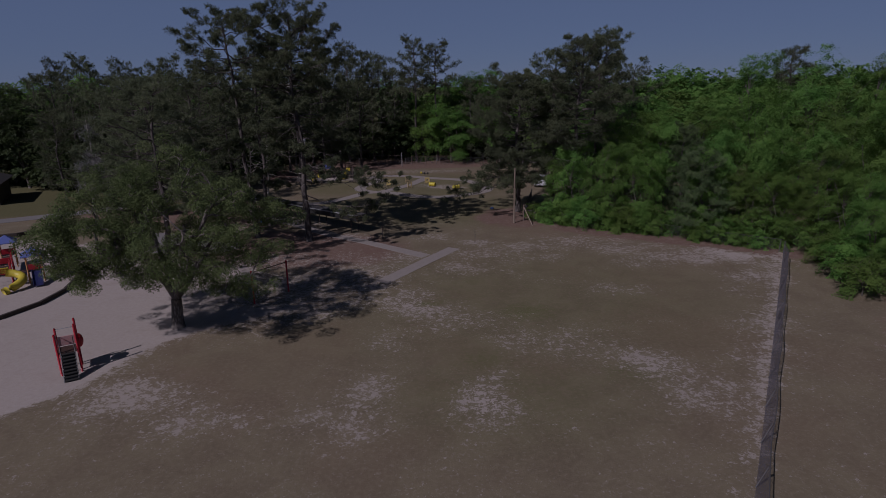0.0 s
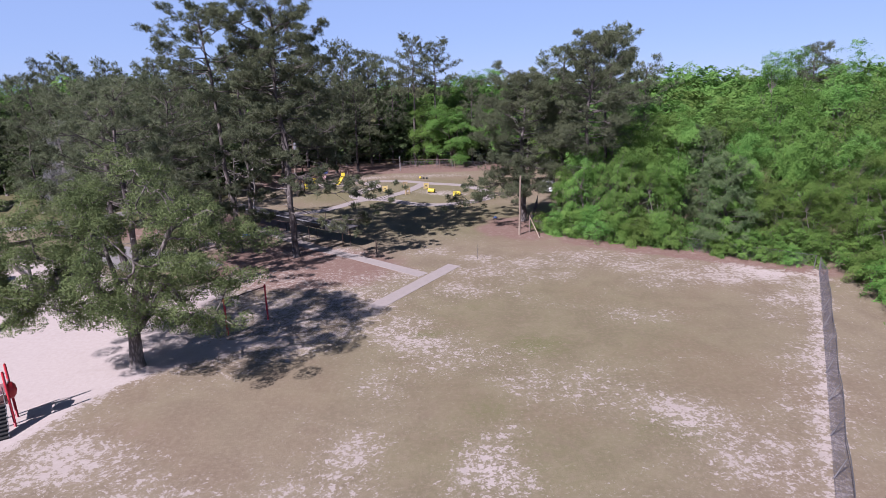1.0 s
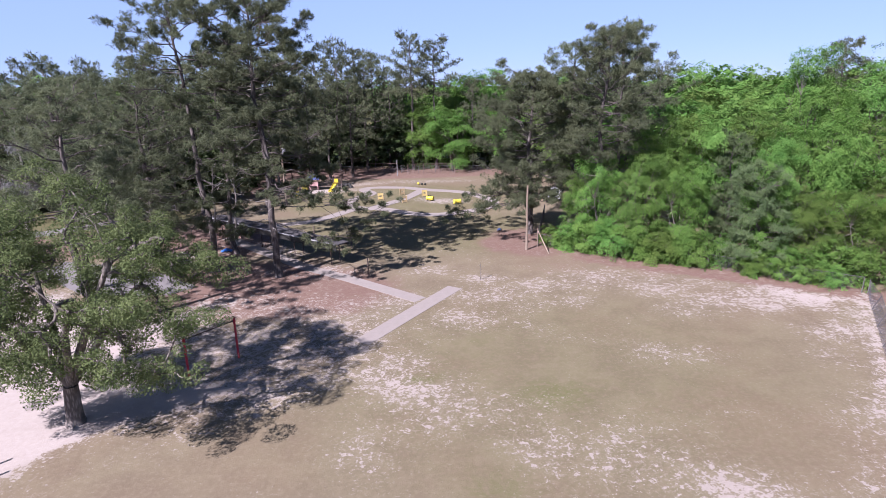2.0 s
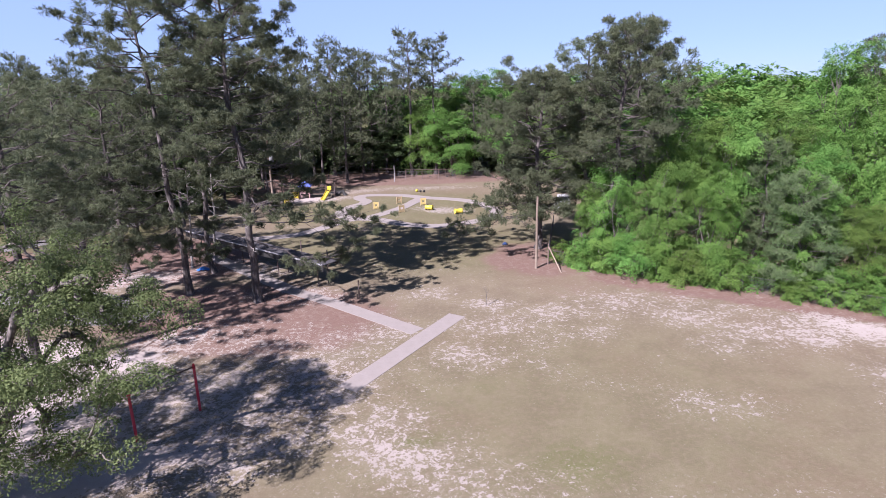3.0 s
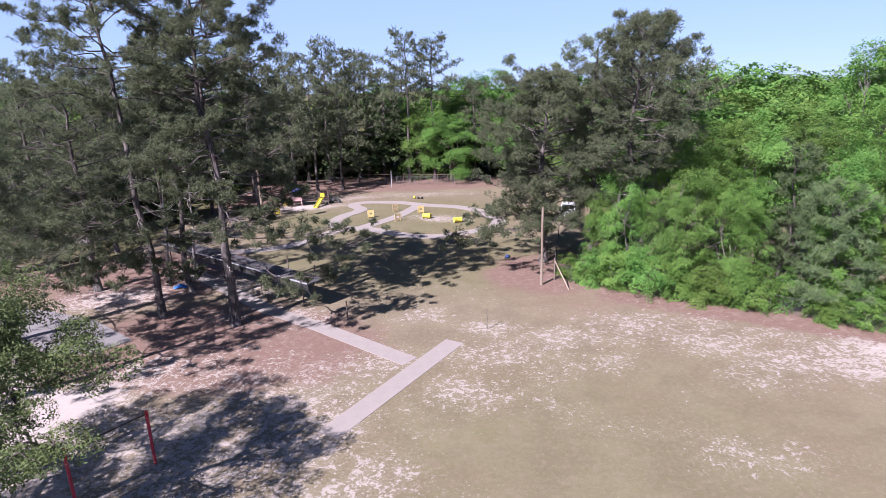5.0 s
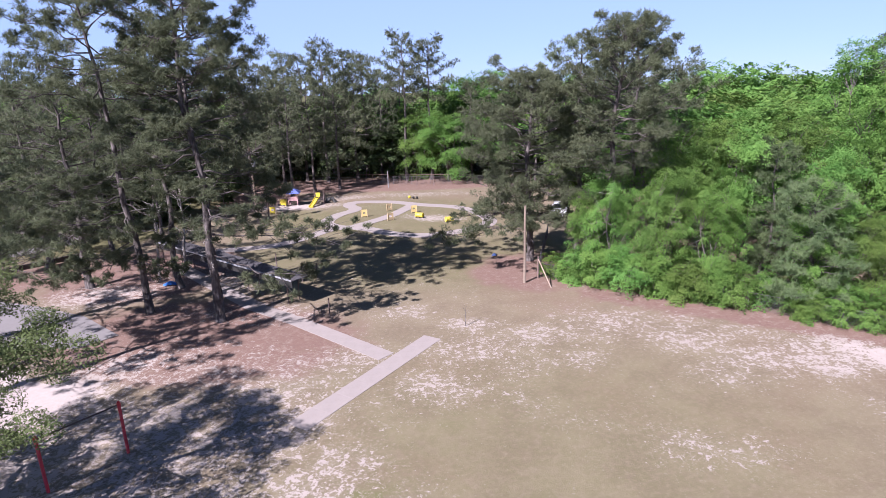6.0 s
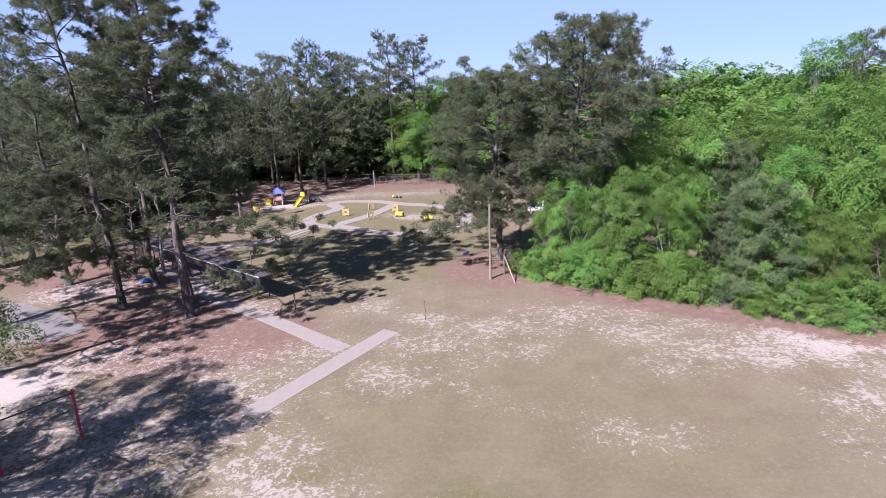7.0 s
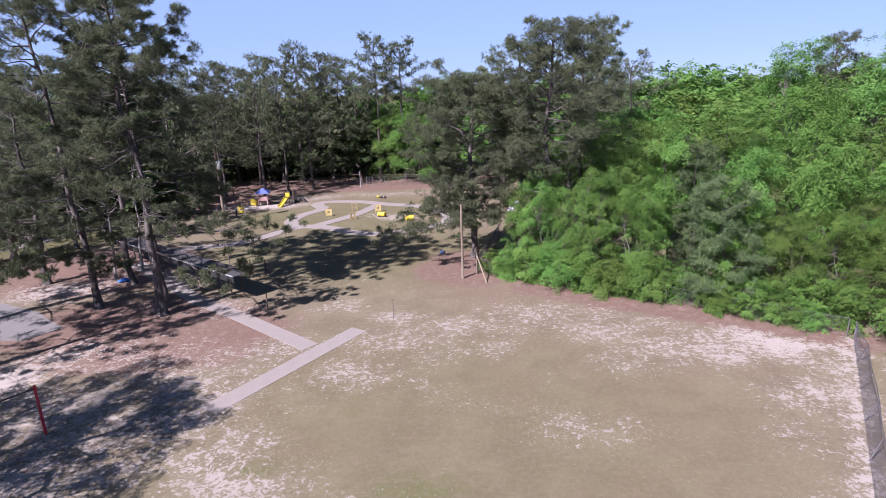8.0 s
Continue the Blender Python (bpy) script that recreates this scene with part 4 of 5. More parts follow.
for x, y, k, s in ((22.5, 66.5, 2, 0.95), (27.5, 64.5, 3, 0.92), (33.0, 62.6, 2, 0.98), (38.0, 59.0, 3, 1.0), (42.5, 54.0, 2, 1.05),
                   (20.0, 73.0, 3, 1.0), (26.0, 72.0, 2, 1.0), (32.0, 70.0, 3, 1.02), (36.2, 70.0, 2, 1.16), (40.5, 66.0, 3, 1.15), (45.5, 61.0, 2, 1.15), (48.5, 53.5, 3, 1.15),):
    plant(LEAFY[k], x, y, s * 0.84, s * ridge(x, y) * wood.uniform(0.86, 1.08))
plant(PINES[1], 17.8, 72.0, 0.92)
plant(PINES[1], 45.0, 80.0, 0.87)
plant(PINES[0], 24.5, 80.0, 0.80)
# woods beyond, row on row
row = 0
for y in (78, 86, 95, 105, 116, 128):
    row += 1
    x = 24 + 2 * (row % 3)
    while x < 78 + 0.5 * (y - 78):
        plant(FAR[wood.randrange(2)], x + wood.uniform(-2, 2), y + wood.uniform(-2.5, 2.5), wood.uniform(0.92, 1.08) * (ridge(x, y) if y < 100 else 1.04))
        x += wood.uniform(7.5, 10.5) if y < 130 else wood.uniform(10, 14)
for x, y in ((56, 50), (56, 60), (55, 70), (64, 58), (64, 68)):
    plant(FAR[wood.randrange(2)], x, y, wood.uniform(1.0, 1.12) * ridge(x, y))
# north edge behind the trike track
for x, y, k, s in ((-19.4, 112, 1, 1.03), (-6.6, 111.5, 1, 1.07), (-2.6, 112.0, 1, 1.03), (-27.2, 118, 1, 0.98), (-23.4, 113.5, 0, 0.95), (-26.2, 110.5, 2, 0.9), (-15.0, 114, 0, 0.88), (-11.0, 115, 2, 0.85), (-31, 113, 0, 0.9),
                   (-14.0, 118, 1, 0.95), (-35, 118, 0, 0.95), (-40, 112, 2, 0.95), (4.0, 113, 0, 0.72), (15.0, 92.0, 2, 0.70), (19.0, 84.0, 0, 0.72), (13.0, 104, 0, 0.75), (-18, 122, 0, 1.0), (-8.0, 120, 0, 0.85)):
    plant(PINES[k + (3 if y > 84 else 0)], x, y, s)
plant(LEAFY[1], 0.2, 109.5, 1.38, 1.2)
plant(LEAFY[0], -4.5, 113.0, 1.2, 1.2)
for x, y, k, s in ((6.6, 118, 3, 1.22), (2.0, 120, 3, 1.15), (10.5, 112, 2, 0.95), (9.0, 106, 2, 0.8), (16.0, 98.0, 2, 0.9), (19.5, 92.0, 3, 0.95), (-10.5, 121, 2, 0.95), (14.5, 86.0, 2, 0.72), (18.0, 78.5, 3, 0.85)):
    plant(WOODS[k - 2], x, y, s)
# west woods
for x, y, k, s in ((-31.5, 71.5, 2, 0.85), (-29.5, 77.0, 1, 0.80), (-34.0, 80.0, 0, 0.90), (-38.0, 74.0, 2, 0.92), (-42.0, 80.0, 0, 0.92),
                   (-29.0, 88.0, 2, 0.95), (-36.0, 92.0, 0, 0.98), (-28.0, 100.0, 0, 0.9), (-16.2, 104.8, 2, 0.85), (-21.5, 98.0, 0, 0.9), (-43.0, 92.0, 2, 0.95), (-47.0, 100.0, 1, 1.0), (-53.8, 110, 1, 0.96), (-60.7, 110, 1, 1.0), (-67.9, 110, 1, 1.05), (-50, 88, 0, 0.9), (-41, 101, 0, 0.95),
                   (-33, 104, 2, 0.98), (-86, 130, 1, 1.06), (-76, 124, 1, 1.0), (-47, 79, 2, 0.86), (-54, 84, 2, 0.9), (-60, 89, 0, 0.95), (-66, 94, 2, 0.95), (-50, 73.5, 2, 0.72), (-69, 87, 2, 0.9), (-24.0, 90.0, 0, 0.82), (-19.5, 103, 0, 0.85)):
    plant(PINES[k + (3 if y > 84 else 0)], x, y, s * (0.85 if y < 100 else 0.92))
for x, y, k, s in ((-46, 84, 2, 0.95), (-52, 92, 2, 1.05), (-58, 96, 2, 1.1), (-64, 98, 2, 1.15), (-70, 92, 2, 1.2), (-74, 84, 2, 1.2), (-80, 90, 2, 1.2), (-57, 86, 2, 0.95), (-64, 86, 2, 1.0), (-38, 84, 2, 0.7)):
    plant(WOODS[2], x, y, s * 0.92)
for y in (104, 116, 128, 145):
    x = -50 - 0.55 * (y - 104) - wood.uniform(0, 6)
    while x > -105 - 0.5 * (y - 100):
        plant(FAR[wood.randrange(2)], x, y + wood.uniform(-3, 3), wood.uniform(0.95, 1.15))
        x -= wood.uniform(8, 12)
for y in (127, 142):
    x = -62 - 0.2 * (y - 127)
    while x < 26:
        plant(FAR[wood.randrange(2)], x, y + wood.uniform(-3, 3), wood.uniform(0.9, 1.08))
        x += wood.uniform(8, 12)
for x, y in ((-46, 112), (-30, 124), (-22, 127), (-12, 126), (-2, 124), (8, 126), (18, 122), (22, 108), (20, 116)):
    plant(FAR[wood.randrange(2)], x, y, wood.uniform(0.9, 1.0))
# low growth that closes the woods under the tall crowns, shade put into its leaf colour
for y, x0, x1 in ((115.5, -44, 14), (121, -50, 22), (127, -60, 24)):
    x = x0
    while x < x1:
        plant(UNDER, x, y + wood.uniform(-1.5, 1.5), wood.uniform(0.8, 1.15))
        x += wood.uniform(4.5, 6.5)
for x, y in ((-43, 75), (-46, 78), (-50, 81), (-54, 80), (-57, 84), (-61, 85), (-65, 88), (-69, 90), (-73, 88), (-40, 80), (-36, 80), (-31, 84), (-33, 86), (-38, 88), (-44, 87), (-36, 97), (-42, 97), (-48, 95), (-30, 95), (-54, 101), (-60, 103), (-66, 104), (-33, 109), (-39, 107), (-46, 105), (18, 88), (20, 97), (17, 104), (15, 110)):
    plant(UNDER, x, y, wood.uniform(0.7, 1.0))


# grey dead tree hung with moss at the edge of the west woods
def dead_tree(x, y, h, label, seed=61, thick=0.2, hung=True):
    rng = np.random.default_rng(seed)
    t = thing("dead_tree", label, "tree")
    line = bent(rng, (0, 0, -0.15), (0.5, 0.2, h), 9, 0.12)
    part("trunk", Geo().tube(line.tolist(), [thick * (1 - 0.09 * i) for i in range(9)], 8), M["dead"], t, smooth=True)
    tips = []
    for i in range(22):
        z = h * rng.uniform(0.3, 0.98)
        p0 = np.array([np.interp(z, line[:, 2], line[:, q]) for q in range(3)])
        a, ln = rng.uniform(0, 6.28), rng.uniform(0.6, 1.7) * (1.15 - z / h * 0.6)
        bl = bent(rng, p0, p0 + np.array([math.cos(a) * ln, math.sin(a) * ln, ln * rng.uniform(0.1, 0.9)]), 5, 0.08)
        part("limb", Geo().tube(bl.tolist(), [0.05, 0.04, 0.03, 0.02, 0.008], 4, False), M["dead"], t, smooth=True)
        tips += [bl[j] for j in (2, 3, 4)]
    if not hung:
        return put(t, x, y)
    c = np.repeat(np.array(tips), 26, 0) + rng.normal(size=(len(tips) * 26, 3)) * np.array([0.22, 0.22, 0.25])
    d = np.tile(np.array([0, 0, -1.0]), (len(c), 1)) + rng.normal(size=(len(c), 3)) * 0.2
    tagged(part("moss", quads_mesh("moss", needle_faces(rng, c, d, rng.uniform(0.3, 0.7, len(c)), 0.02, 3), 3, M["moss"]), None, t, "hanging grey moss"), kind="stuff")
    return put(t, x, y)


dead_tree(-38.5, 61.0, 11.6, "grey leafless dead tree draped with hanging moss")
dead_tree(-21.9, 61.8, 8.2, "pale bare dead tree beside the covered walk", 67, 0.11, False)
dead_tree(-20.6, 63.6, 9.4, "slim grey dead trunk with broken branches", 68, 0.12, False)
# ---- fences ----
def chain_fence(label, a, b, height, step, gap=0.055, lean=0.0):
    """Posts, rails and woven wire from a to b; lean: metres by which the top has sagged outward."""
    ax, ay, bx, by = *a, *b
    ln = math.hypot(bx - ax, by - ay)
    f = thing("chain_link_fence", label, "fence", pose(ax, ay, 0, 0, 0, math.degrees(math.atan2(by - ay, bx - ax))))
    n = max(1, round(ln / step))

    def sag(x):
        return lean * float(soft(x, 0.3, 3.5)) * (1 + 0.10 * math.sin(0.9 * x))

    post = Geo().tube([(0, 0, -0.2), (0, 0, height - 0.02), (0, 0, height + 0.03)], [0.030, 0.030, 0.012], 7)
    me = mesh_of("post", post.v, post.f, M["fence_steel"], True)
    rng = random.Random(int(ln * 10))
    for i in range(n + 1):
        ob = new("post", me)
        ob.parent = f
        ob.matrix_basis = pose(ln * i / n, 0, 0, rng.uniform(-3, 3) - math.degrees(math.atan2(sag(ln * i / n), height)), rng.uniform(-2, 2), 0)
    pts = [(ln * i / (2 * n), sag(ln * i / (2 * n)) + rng.uniform(-0.015, 0.015), height - (0.02 if i % 2 else 0.0) - rng.uniform(0, 0.02)) for i in range(2 * n + 1)]
    part("top_rail", Geo().tube(pts, 0.021, 6), M["fence_steel"], f, smooth=True)
    h0 = 0.03
    g = Geo()
    hh = height - 0.03 - h0
    k = int(ln / (gap * 1.414))
    for i in range(-int(hh / (gap * 1.414)), k):
        x0 = i * gap * 1.414
        for s in (1, -1):
            p = (x0, h0) if s > 0 else (x0 + hh, h0)
            q = (x0 + hh, h0 + hh) if s > 0 else (x0, h0 + hh)
            if min(p[0], q[0]) < 0 or max(p[0], q[0]) > ln:
                continue
            g.tube([(p[0], 0.004 * s + sag(p[0]) * p[1] / height, p[1]), (q[0], 0.004 * s + sag(q[0]) * q[1] / height, q[1])], 0.0032, 3, False)
    part("wire_mesh", g, M["wire"], f)
    return f


chain_fence("long sagging chain-link fence beside the sandy field edge", FENCE_CORNER, FENCE_R_END, 1.05, 3.05, lean=0.36)
chain_fence("chain-link fence half buried in the leafy thicket", (28.3, 48.2), (20.3, 54.1), 1.15, 2.5)
chain_fence("chain-link fence under overhanging leafy shrubs", (20.2, 54.2), FENCE_B_END, 1.15, 2.9)
chain_fence("chain-link fence running back past the wide pine", (7.9, 61.4), (10.5, 74.0), 1.15, 3.0)
brace = thing("fence_brace", "slanting pale timber brace at the fence corner", "brace", at(8.57, 58.6))
part("pipe", Geo().tube([(0, 0, -0.1), (-0.7, 2.4, 1.5)], 0.045, 7), M["pale_wood"], brace, smooth=True)
corner_post = thing("gate_post", "thick rusty corner post at the fence end", "post", at(7.85, 61.0))
part("shaft", Geo().tube([(0, 0, -0.2), (0, 0, 1.75), (0, 0, 1.8)], [0.05, 0.05, 0.02], 9), M["rust"], corner_post, smooth=True)

# wooden pole
pole = thing("wooden_pole", "bare weathered wooden pole standing in pine straw", "pole", at(6.72, 60.0))
part("shaft", Geo().tube([(0, 0, -0.3), (0.02, 0, 2.0), (0.0, 0.02, 4.2), (0.01, 0, 5.82), (0.01, 0, 5.86)], [0.11, 0.10, 0.09, 0.08, 0.05], 10), M["pole"], pole, smooth=True)

# staked sapling
sap = thing("sapling", "leafless young tree on a sandy ring", "tree", at(2.25, 52.1))
part("stem", Geo().tube([(0, 0, -0.1), (0.02, 0, 0.7), (-0.01, 0.02, 1.35)], [0.03, 0.022, 0.01], 6), M["bark_oak"], sap)
part("twigs", Geo().tube([(0.02, 0, 0.75), (0.2, 0.1, 1.1)], 0.008, 4).tube([(0, 0, 0.95), (-0.18, 0.05, 1.3)], 0.007, 4).tube([(0, 0.01, 1.1), (0.1, -0.12, 1.35)], 0.006, 4), M["bark_oak"], sap)


# ---- swing frames ----
def overhead_bar(label, x, y, deg, ln, h):
    """Two sturdy posts and a crossbar."""
    t = thing("swing_set", label, "swing", at(x, y, deg))
    for u in (0, ln):
        part("post", Geo().tube([(u, 0, -0.2), (u, 0, h), (u, 0, h + 0.06)], [0.062, 0.062, 0.03], 10), M["red"], t, smooth=True)
        part("collar", Geo().tube([(u, 0, h - 0.2), (u, 0, h - 0.02)], 0.078, 10), M["red"], t, smooth=True)
    part("crossbar", Geo().tube([(0, 0, h - 0.1), (ln, 0, h - 0.1)], 0.035, 8), M["brown"], t, smooth=True)
    return t


overhead_bar("red steel swing frame without seats under the oak", -13.5, 37.05, math.degrees(math.atan2(2.4, 1.7)), 2.94, 2.35)


def far_swing(x, y, deg, bays):
    t = thing("swing_set", "old rusty pipe swing frame at the wood edge", "swing", at(x, y, deg))
    w = 2.6
    for i in range(bays + 1):
        for s in (-1, 1):
            part("leg", Geo().tube([(i * w, s * 0.7, -0.1), (i * w, 0, 1.65)], 0.035, 7), M["rust"], t, smooth=True)
    part("top_bar", Geo().tube([(0, 0, 1.65), (bays * w, 0, 1.65)], 0.04, 8), M["rust"], t, smooth=True)
    for i in range(bays):
        seat = part("seat", Geo().box((i * w + 1.3, 0, 0.5), (0.45, 0.16, 0.03), bevel=0.01), M["black"], t)
        for s in (-1, 1):
            part("chain", Geo().tube([(i * w + 1.3 + s * 0.2, 0, 0.5), (i * w + 1.3 + s * 0.2, 0, 1.65)], 0.012, 4), M["rust"], seat)


far_swing(-7.2, 106.3, -4, 3)
far_swing(-14.2, 108.0, -8, 2)
chain_fence("rusty chain-link fence along the wood edge", (-20, 108.6), (6, 106.6), 1.2, 3.0, 0.12)
gp = thing("tall_post", "tall pale steel post by the far swings", "post", at(-8.85, 104.7))
part("shaft", Geo().tube([(0, 0, -0.2), (0, 0, 2.5), (0, 0, 2.55)], [0.06, 0.06, 0.03], 8), M["galv"], gp, smooth=True)


# ---- climber ----
def climber():
    t = thing("climbing_tower", "small red climbing tower with dark ladder on sand", "play equipment", at(-20.15, 27.65, 32, 0.97))
    w, dp, h = 0.95, 0.95, 2.75
    for sx, sy, hh in ((-1, -1, 2.35), (1, -1, h), (-1, 1, 2.35), (1, 1, h)):
        part("post", Geo().tube([(sx * w / 2, sy * dp / 2, -0.2), (sx * w / 2, sy * dp / 2, hh), (sx * w / 2, sy * dp / 2, hh + 0.06)], [0.057, 0.057, 0.03], 10), M["red"], t, smooth=True)
    part("deck", Geo().box((0, 0, 1.25), (w, dp, 0.07), bevel=0.015), M["brown"], t)
    for s in (-1, 1):
        rail = part("guard_rail", Geo().tube([(s * w / 2, -dp / 2, 2.0), (s * w / 2, dp / 2, 2.0)], 0.022, 7).tube([(s * w / 2, -dp / 2, 1.4), (s * w / 2, dp / 2, 1.4)], 0.018, 7), M["galv"], t, smooth=True)
        for i in range(7):
            u = -dp / 2 + dp * (i + 0.5) / 7
            part("bar", Geo().tube([(s * w / 2, u, 1.4), (s * w / 2, u, 2.0)], 0.011, 5), M["galv"], rail)
    part("hoop", Geo().tube([(-w / 2, dp / 2, 2.3), (-w / 2, dp / 2, 2.32), (w / 2, dp / 2, 2.32), (w / 2, dp / 2, 2.3)], 0.022, 7), M["galv"], t, smooth=True)
    for s in (-1, 1):
        part("ladder_rail", Geo().tube([(s * 0.33, -dp / 2 - 1.05, 0.0), (s * 0.33, -dp / 2 - 0.1, 1.3), (s * 0.33, -dp / 2 + 0.02, 2.1)], 0.024, 7), M["galv"], t, smooth=True)
    for i in range(9):
        u = (i + 0.6) / 9
        part("tread", Geo().box((0, -dp / 2 - 1.05 + 0.95 * u, 1.3 * u), (0.62, 0.16, 0.05), bevel=0.008), M["black"], t)
    part("ladder_back", Geo().add([(-0.30, -dp / 2 - 1.02, 0.0), (0.30, -dp / 2 - 1.02, 0.0), (0.30, -dp / 2 - 0.07, 1.26), (-0.30, -dp / 2 - 0.07, 1.26), (-0.30, -dp / 2 - 1.0, -0.04), (0.30, -dp / 2 - 1.0, -0.04), (0.30, -dp / 2 - 0.04, 1.22), (-0.30, -dp / 2 - 0.04, 1.22)], [(0, 1, 2, 3), (7, 6, 5, 4), (0, 4, 5, 1), (1, 5, 6, 2), (2, 6, 7, 3), (3, 7, 4, 0)]), M["black"], t)
    part("bubble_panel", Geo().tube([(w / 2 + 0.02, 0, 1.65), (w / 2 + 0.16, 0, 1.65), (w / 2 + 0.26, 0, 1.65), (w / 2 + 0.30, 0, 1.65)], [0.40, 0.37, 0.24, 0.06], 16), M["red"], t, smooth=True)
    part("back_panel", Geo().box((0, dp / 2, 1.6), (w - 0.12, 0.04, 0.55), bevel=0.015), M["faded"], t)


climber()


# ---- play structures ----
def pyramid(r, z0, z1):
    g = Geo()
    c = [(-r, -r), (r, -r), (r, r), (-r, r)]
    vs = [(x, y, z0) for x, y in c] + [(x, y, z0 + 0.08) for x, y in c] + [(x * 0.10, y * 0.10, z1) for x, y in c] + [(x * 0.93, y * 0.93, z0 + 0.01) for x, y in c]
    fs = []
    for i in range(4):
        j = (i + 1) % 4
        fs += [(i, j, 4 + j, 4 + i), (4 + i, 4 + j, 8 + j, 8 + i), (j, i, 12 + i, 12 + j)]
    return g.add(vs, fs + [(8, 9, 10, 11), (15, 14, 13, 12)])


def chute(pts, half=0.24, wall=0.18):
    g = Geo()
    prof = [(-half, wall), (-half + 0.04, wall), (-half + 0.05, 0.03), (0, 0.0), (half - 0.05, 0.03), (half - 0.04, wall), (half, wall), (half, -0.05), (-half, -0.05)]
    n = len(prof)
    vs, fs = [], []
    for x, y, z in pts:
        vs += [(x + a, y, z + b) for a, b in prof]
    for i in range(len(pts) - 1):
        for k in range(n):
            k2 = (k + 1) % n
            fs.append((i * n + k, i * n + k2, (i + 1) * n + k2, (i + 1) * n + k))
    fs += [tuple(range(n)), tuple((len(pts) - 1) * n + k for k in reversed(range(n)))]
    return g.add(vs, fs)


def tower(t, x, y, h, deck, roof, post_mat, roof_mat="blue", panels=True, panel_mat="red"):
    w = 0.62
    for sx in (-1, 1):
        for sy in (-1, 1):
            part("post", Geo().tube([(x + sx * w, y + sy * w, -0.2), (x + sx * w, y + sy * w, h), (x + sx * w, y + sy * w, h + 0.04)], [0.055, 0.055, 0.03], 8), M[post_mat], t, smooth=True)
    part("deck", Geo().box((x, y, deck), (2 * w, 2 * w, 0.08), bevel=0.015), M["brown"], t)
    if roof:
        g = pyramid(0.98, h, h + 0.75)
        r = part("roof", g, M[roof_mat], t, "blue pyramid plastic roof")
        r.matrix_basis = Matrix.Translation((x, y, 0))
    if panels:
        part("panel", Geo().box((x, y - w, deck + 0.42), (2 * w - 0.16, 0.05, 0.6), bevel=0.02), M[panel_mat], t)
        part("panel", Geo().box((x - w, y, deck + 0.42), (0.05, 2 * w - 0.16, 0.6), bevel=0.02), M[panel_mat], t)


def play_west():
    t = thing("play_structure", "playground climber with blue roofs and yellow slide on sand", "play equipment", at(-32.4, 42.5, 35, 0.78))
    tower(t, 0, 0, 2.7, 1.2, True, "orange")
    tower(t, -2.6, 0.6, 2.3, 1.0, False, "red")
    tower(t, -2.4, 7.6, 2.7, 1.4, True, "orange")
    tower(t, -2.6, 4.2, 2.2, 1.2, False, "red")
    part("bridge", Geo().box((-1.3, 0.3, 1.1), (1.4, 0.9, 0.07), m=Matrix.Rotation(-0.2, 4, "Z"), bevel=0.015), M["brown"], t)
    part("bridge", Geo().box((-2.6, 2.4, 1.1), (0.9, 2.4, 0.07), bevel=0.015), M["brown"], t)
    part("bridge", Geo().box((-2.5, 5.9, 1.3), (0.9, 2.2, 0.07), bevel=0.015), M["brown"], t)
    a = [(0.3 - 2.6 + 1.25 * math.sin(u * 3.4), -0.7 - 1.35 * (1 - math.cos(u * 2.6)), 1.45 - 1.2 * u) for u in np.linspace(0, 1, 14)]
    part("tube_slide", Geo().tube(a, 0.38, 14), M["yellow"], t, "yellow plastic spiral tube slide", True)
    part("slide", chute([(0.1, -0.6, 1.2), (0.1, -0.95, 1.15), (0.1, -1.6, 0.65), (0.1, -2.2, 0.25), (0.1, -2.6, 0.2)], 0.42, 0.2), M["navy"], t, "dark navy wave slide")
    for s in (0.45, 1.05):
        part("ladder_rail", Geo().tube([(0.62, s - 0.8, 1.9), (1.5, s - 0.8, 0.0)], 0.03, 7), M["galv"], t, smooth=True)
    for i in range(5):
        part("rung", Geo().tube([(0.75 + i * 0.16, -0.35, 1.62 - i * 0.33), (0.75 + i * 0.16, 0.25, 1.62 - i * 0.33)], 0.02, 6), M["galv"], t, smooth=True)
    part("panel", Geo().box((-2.6, -0.02, 1.5), (1.0, 0.05, 0.6), bevel=0.02), M["yellow"], t)


play_west()


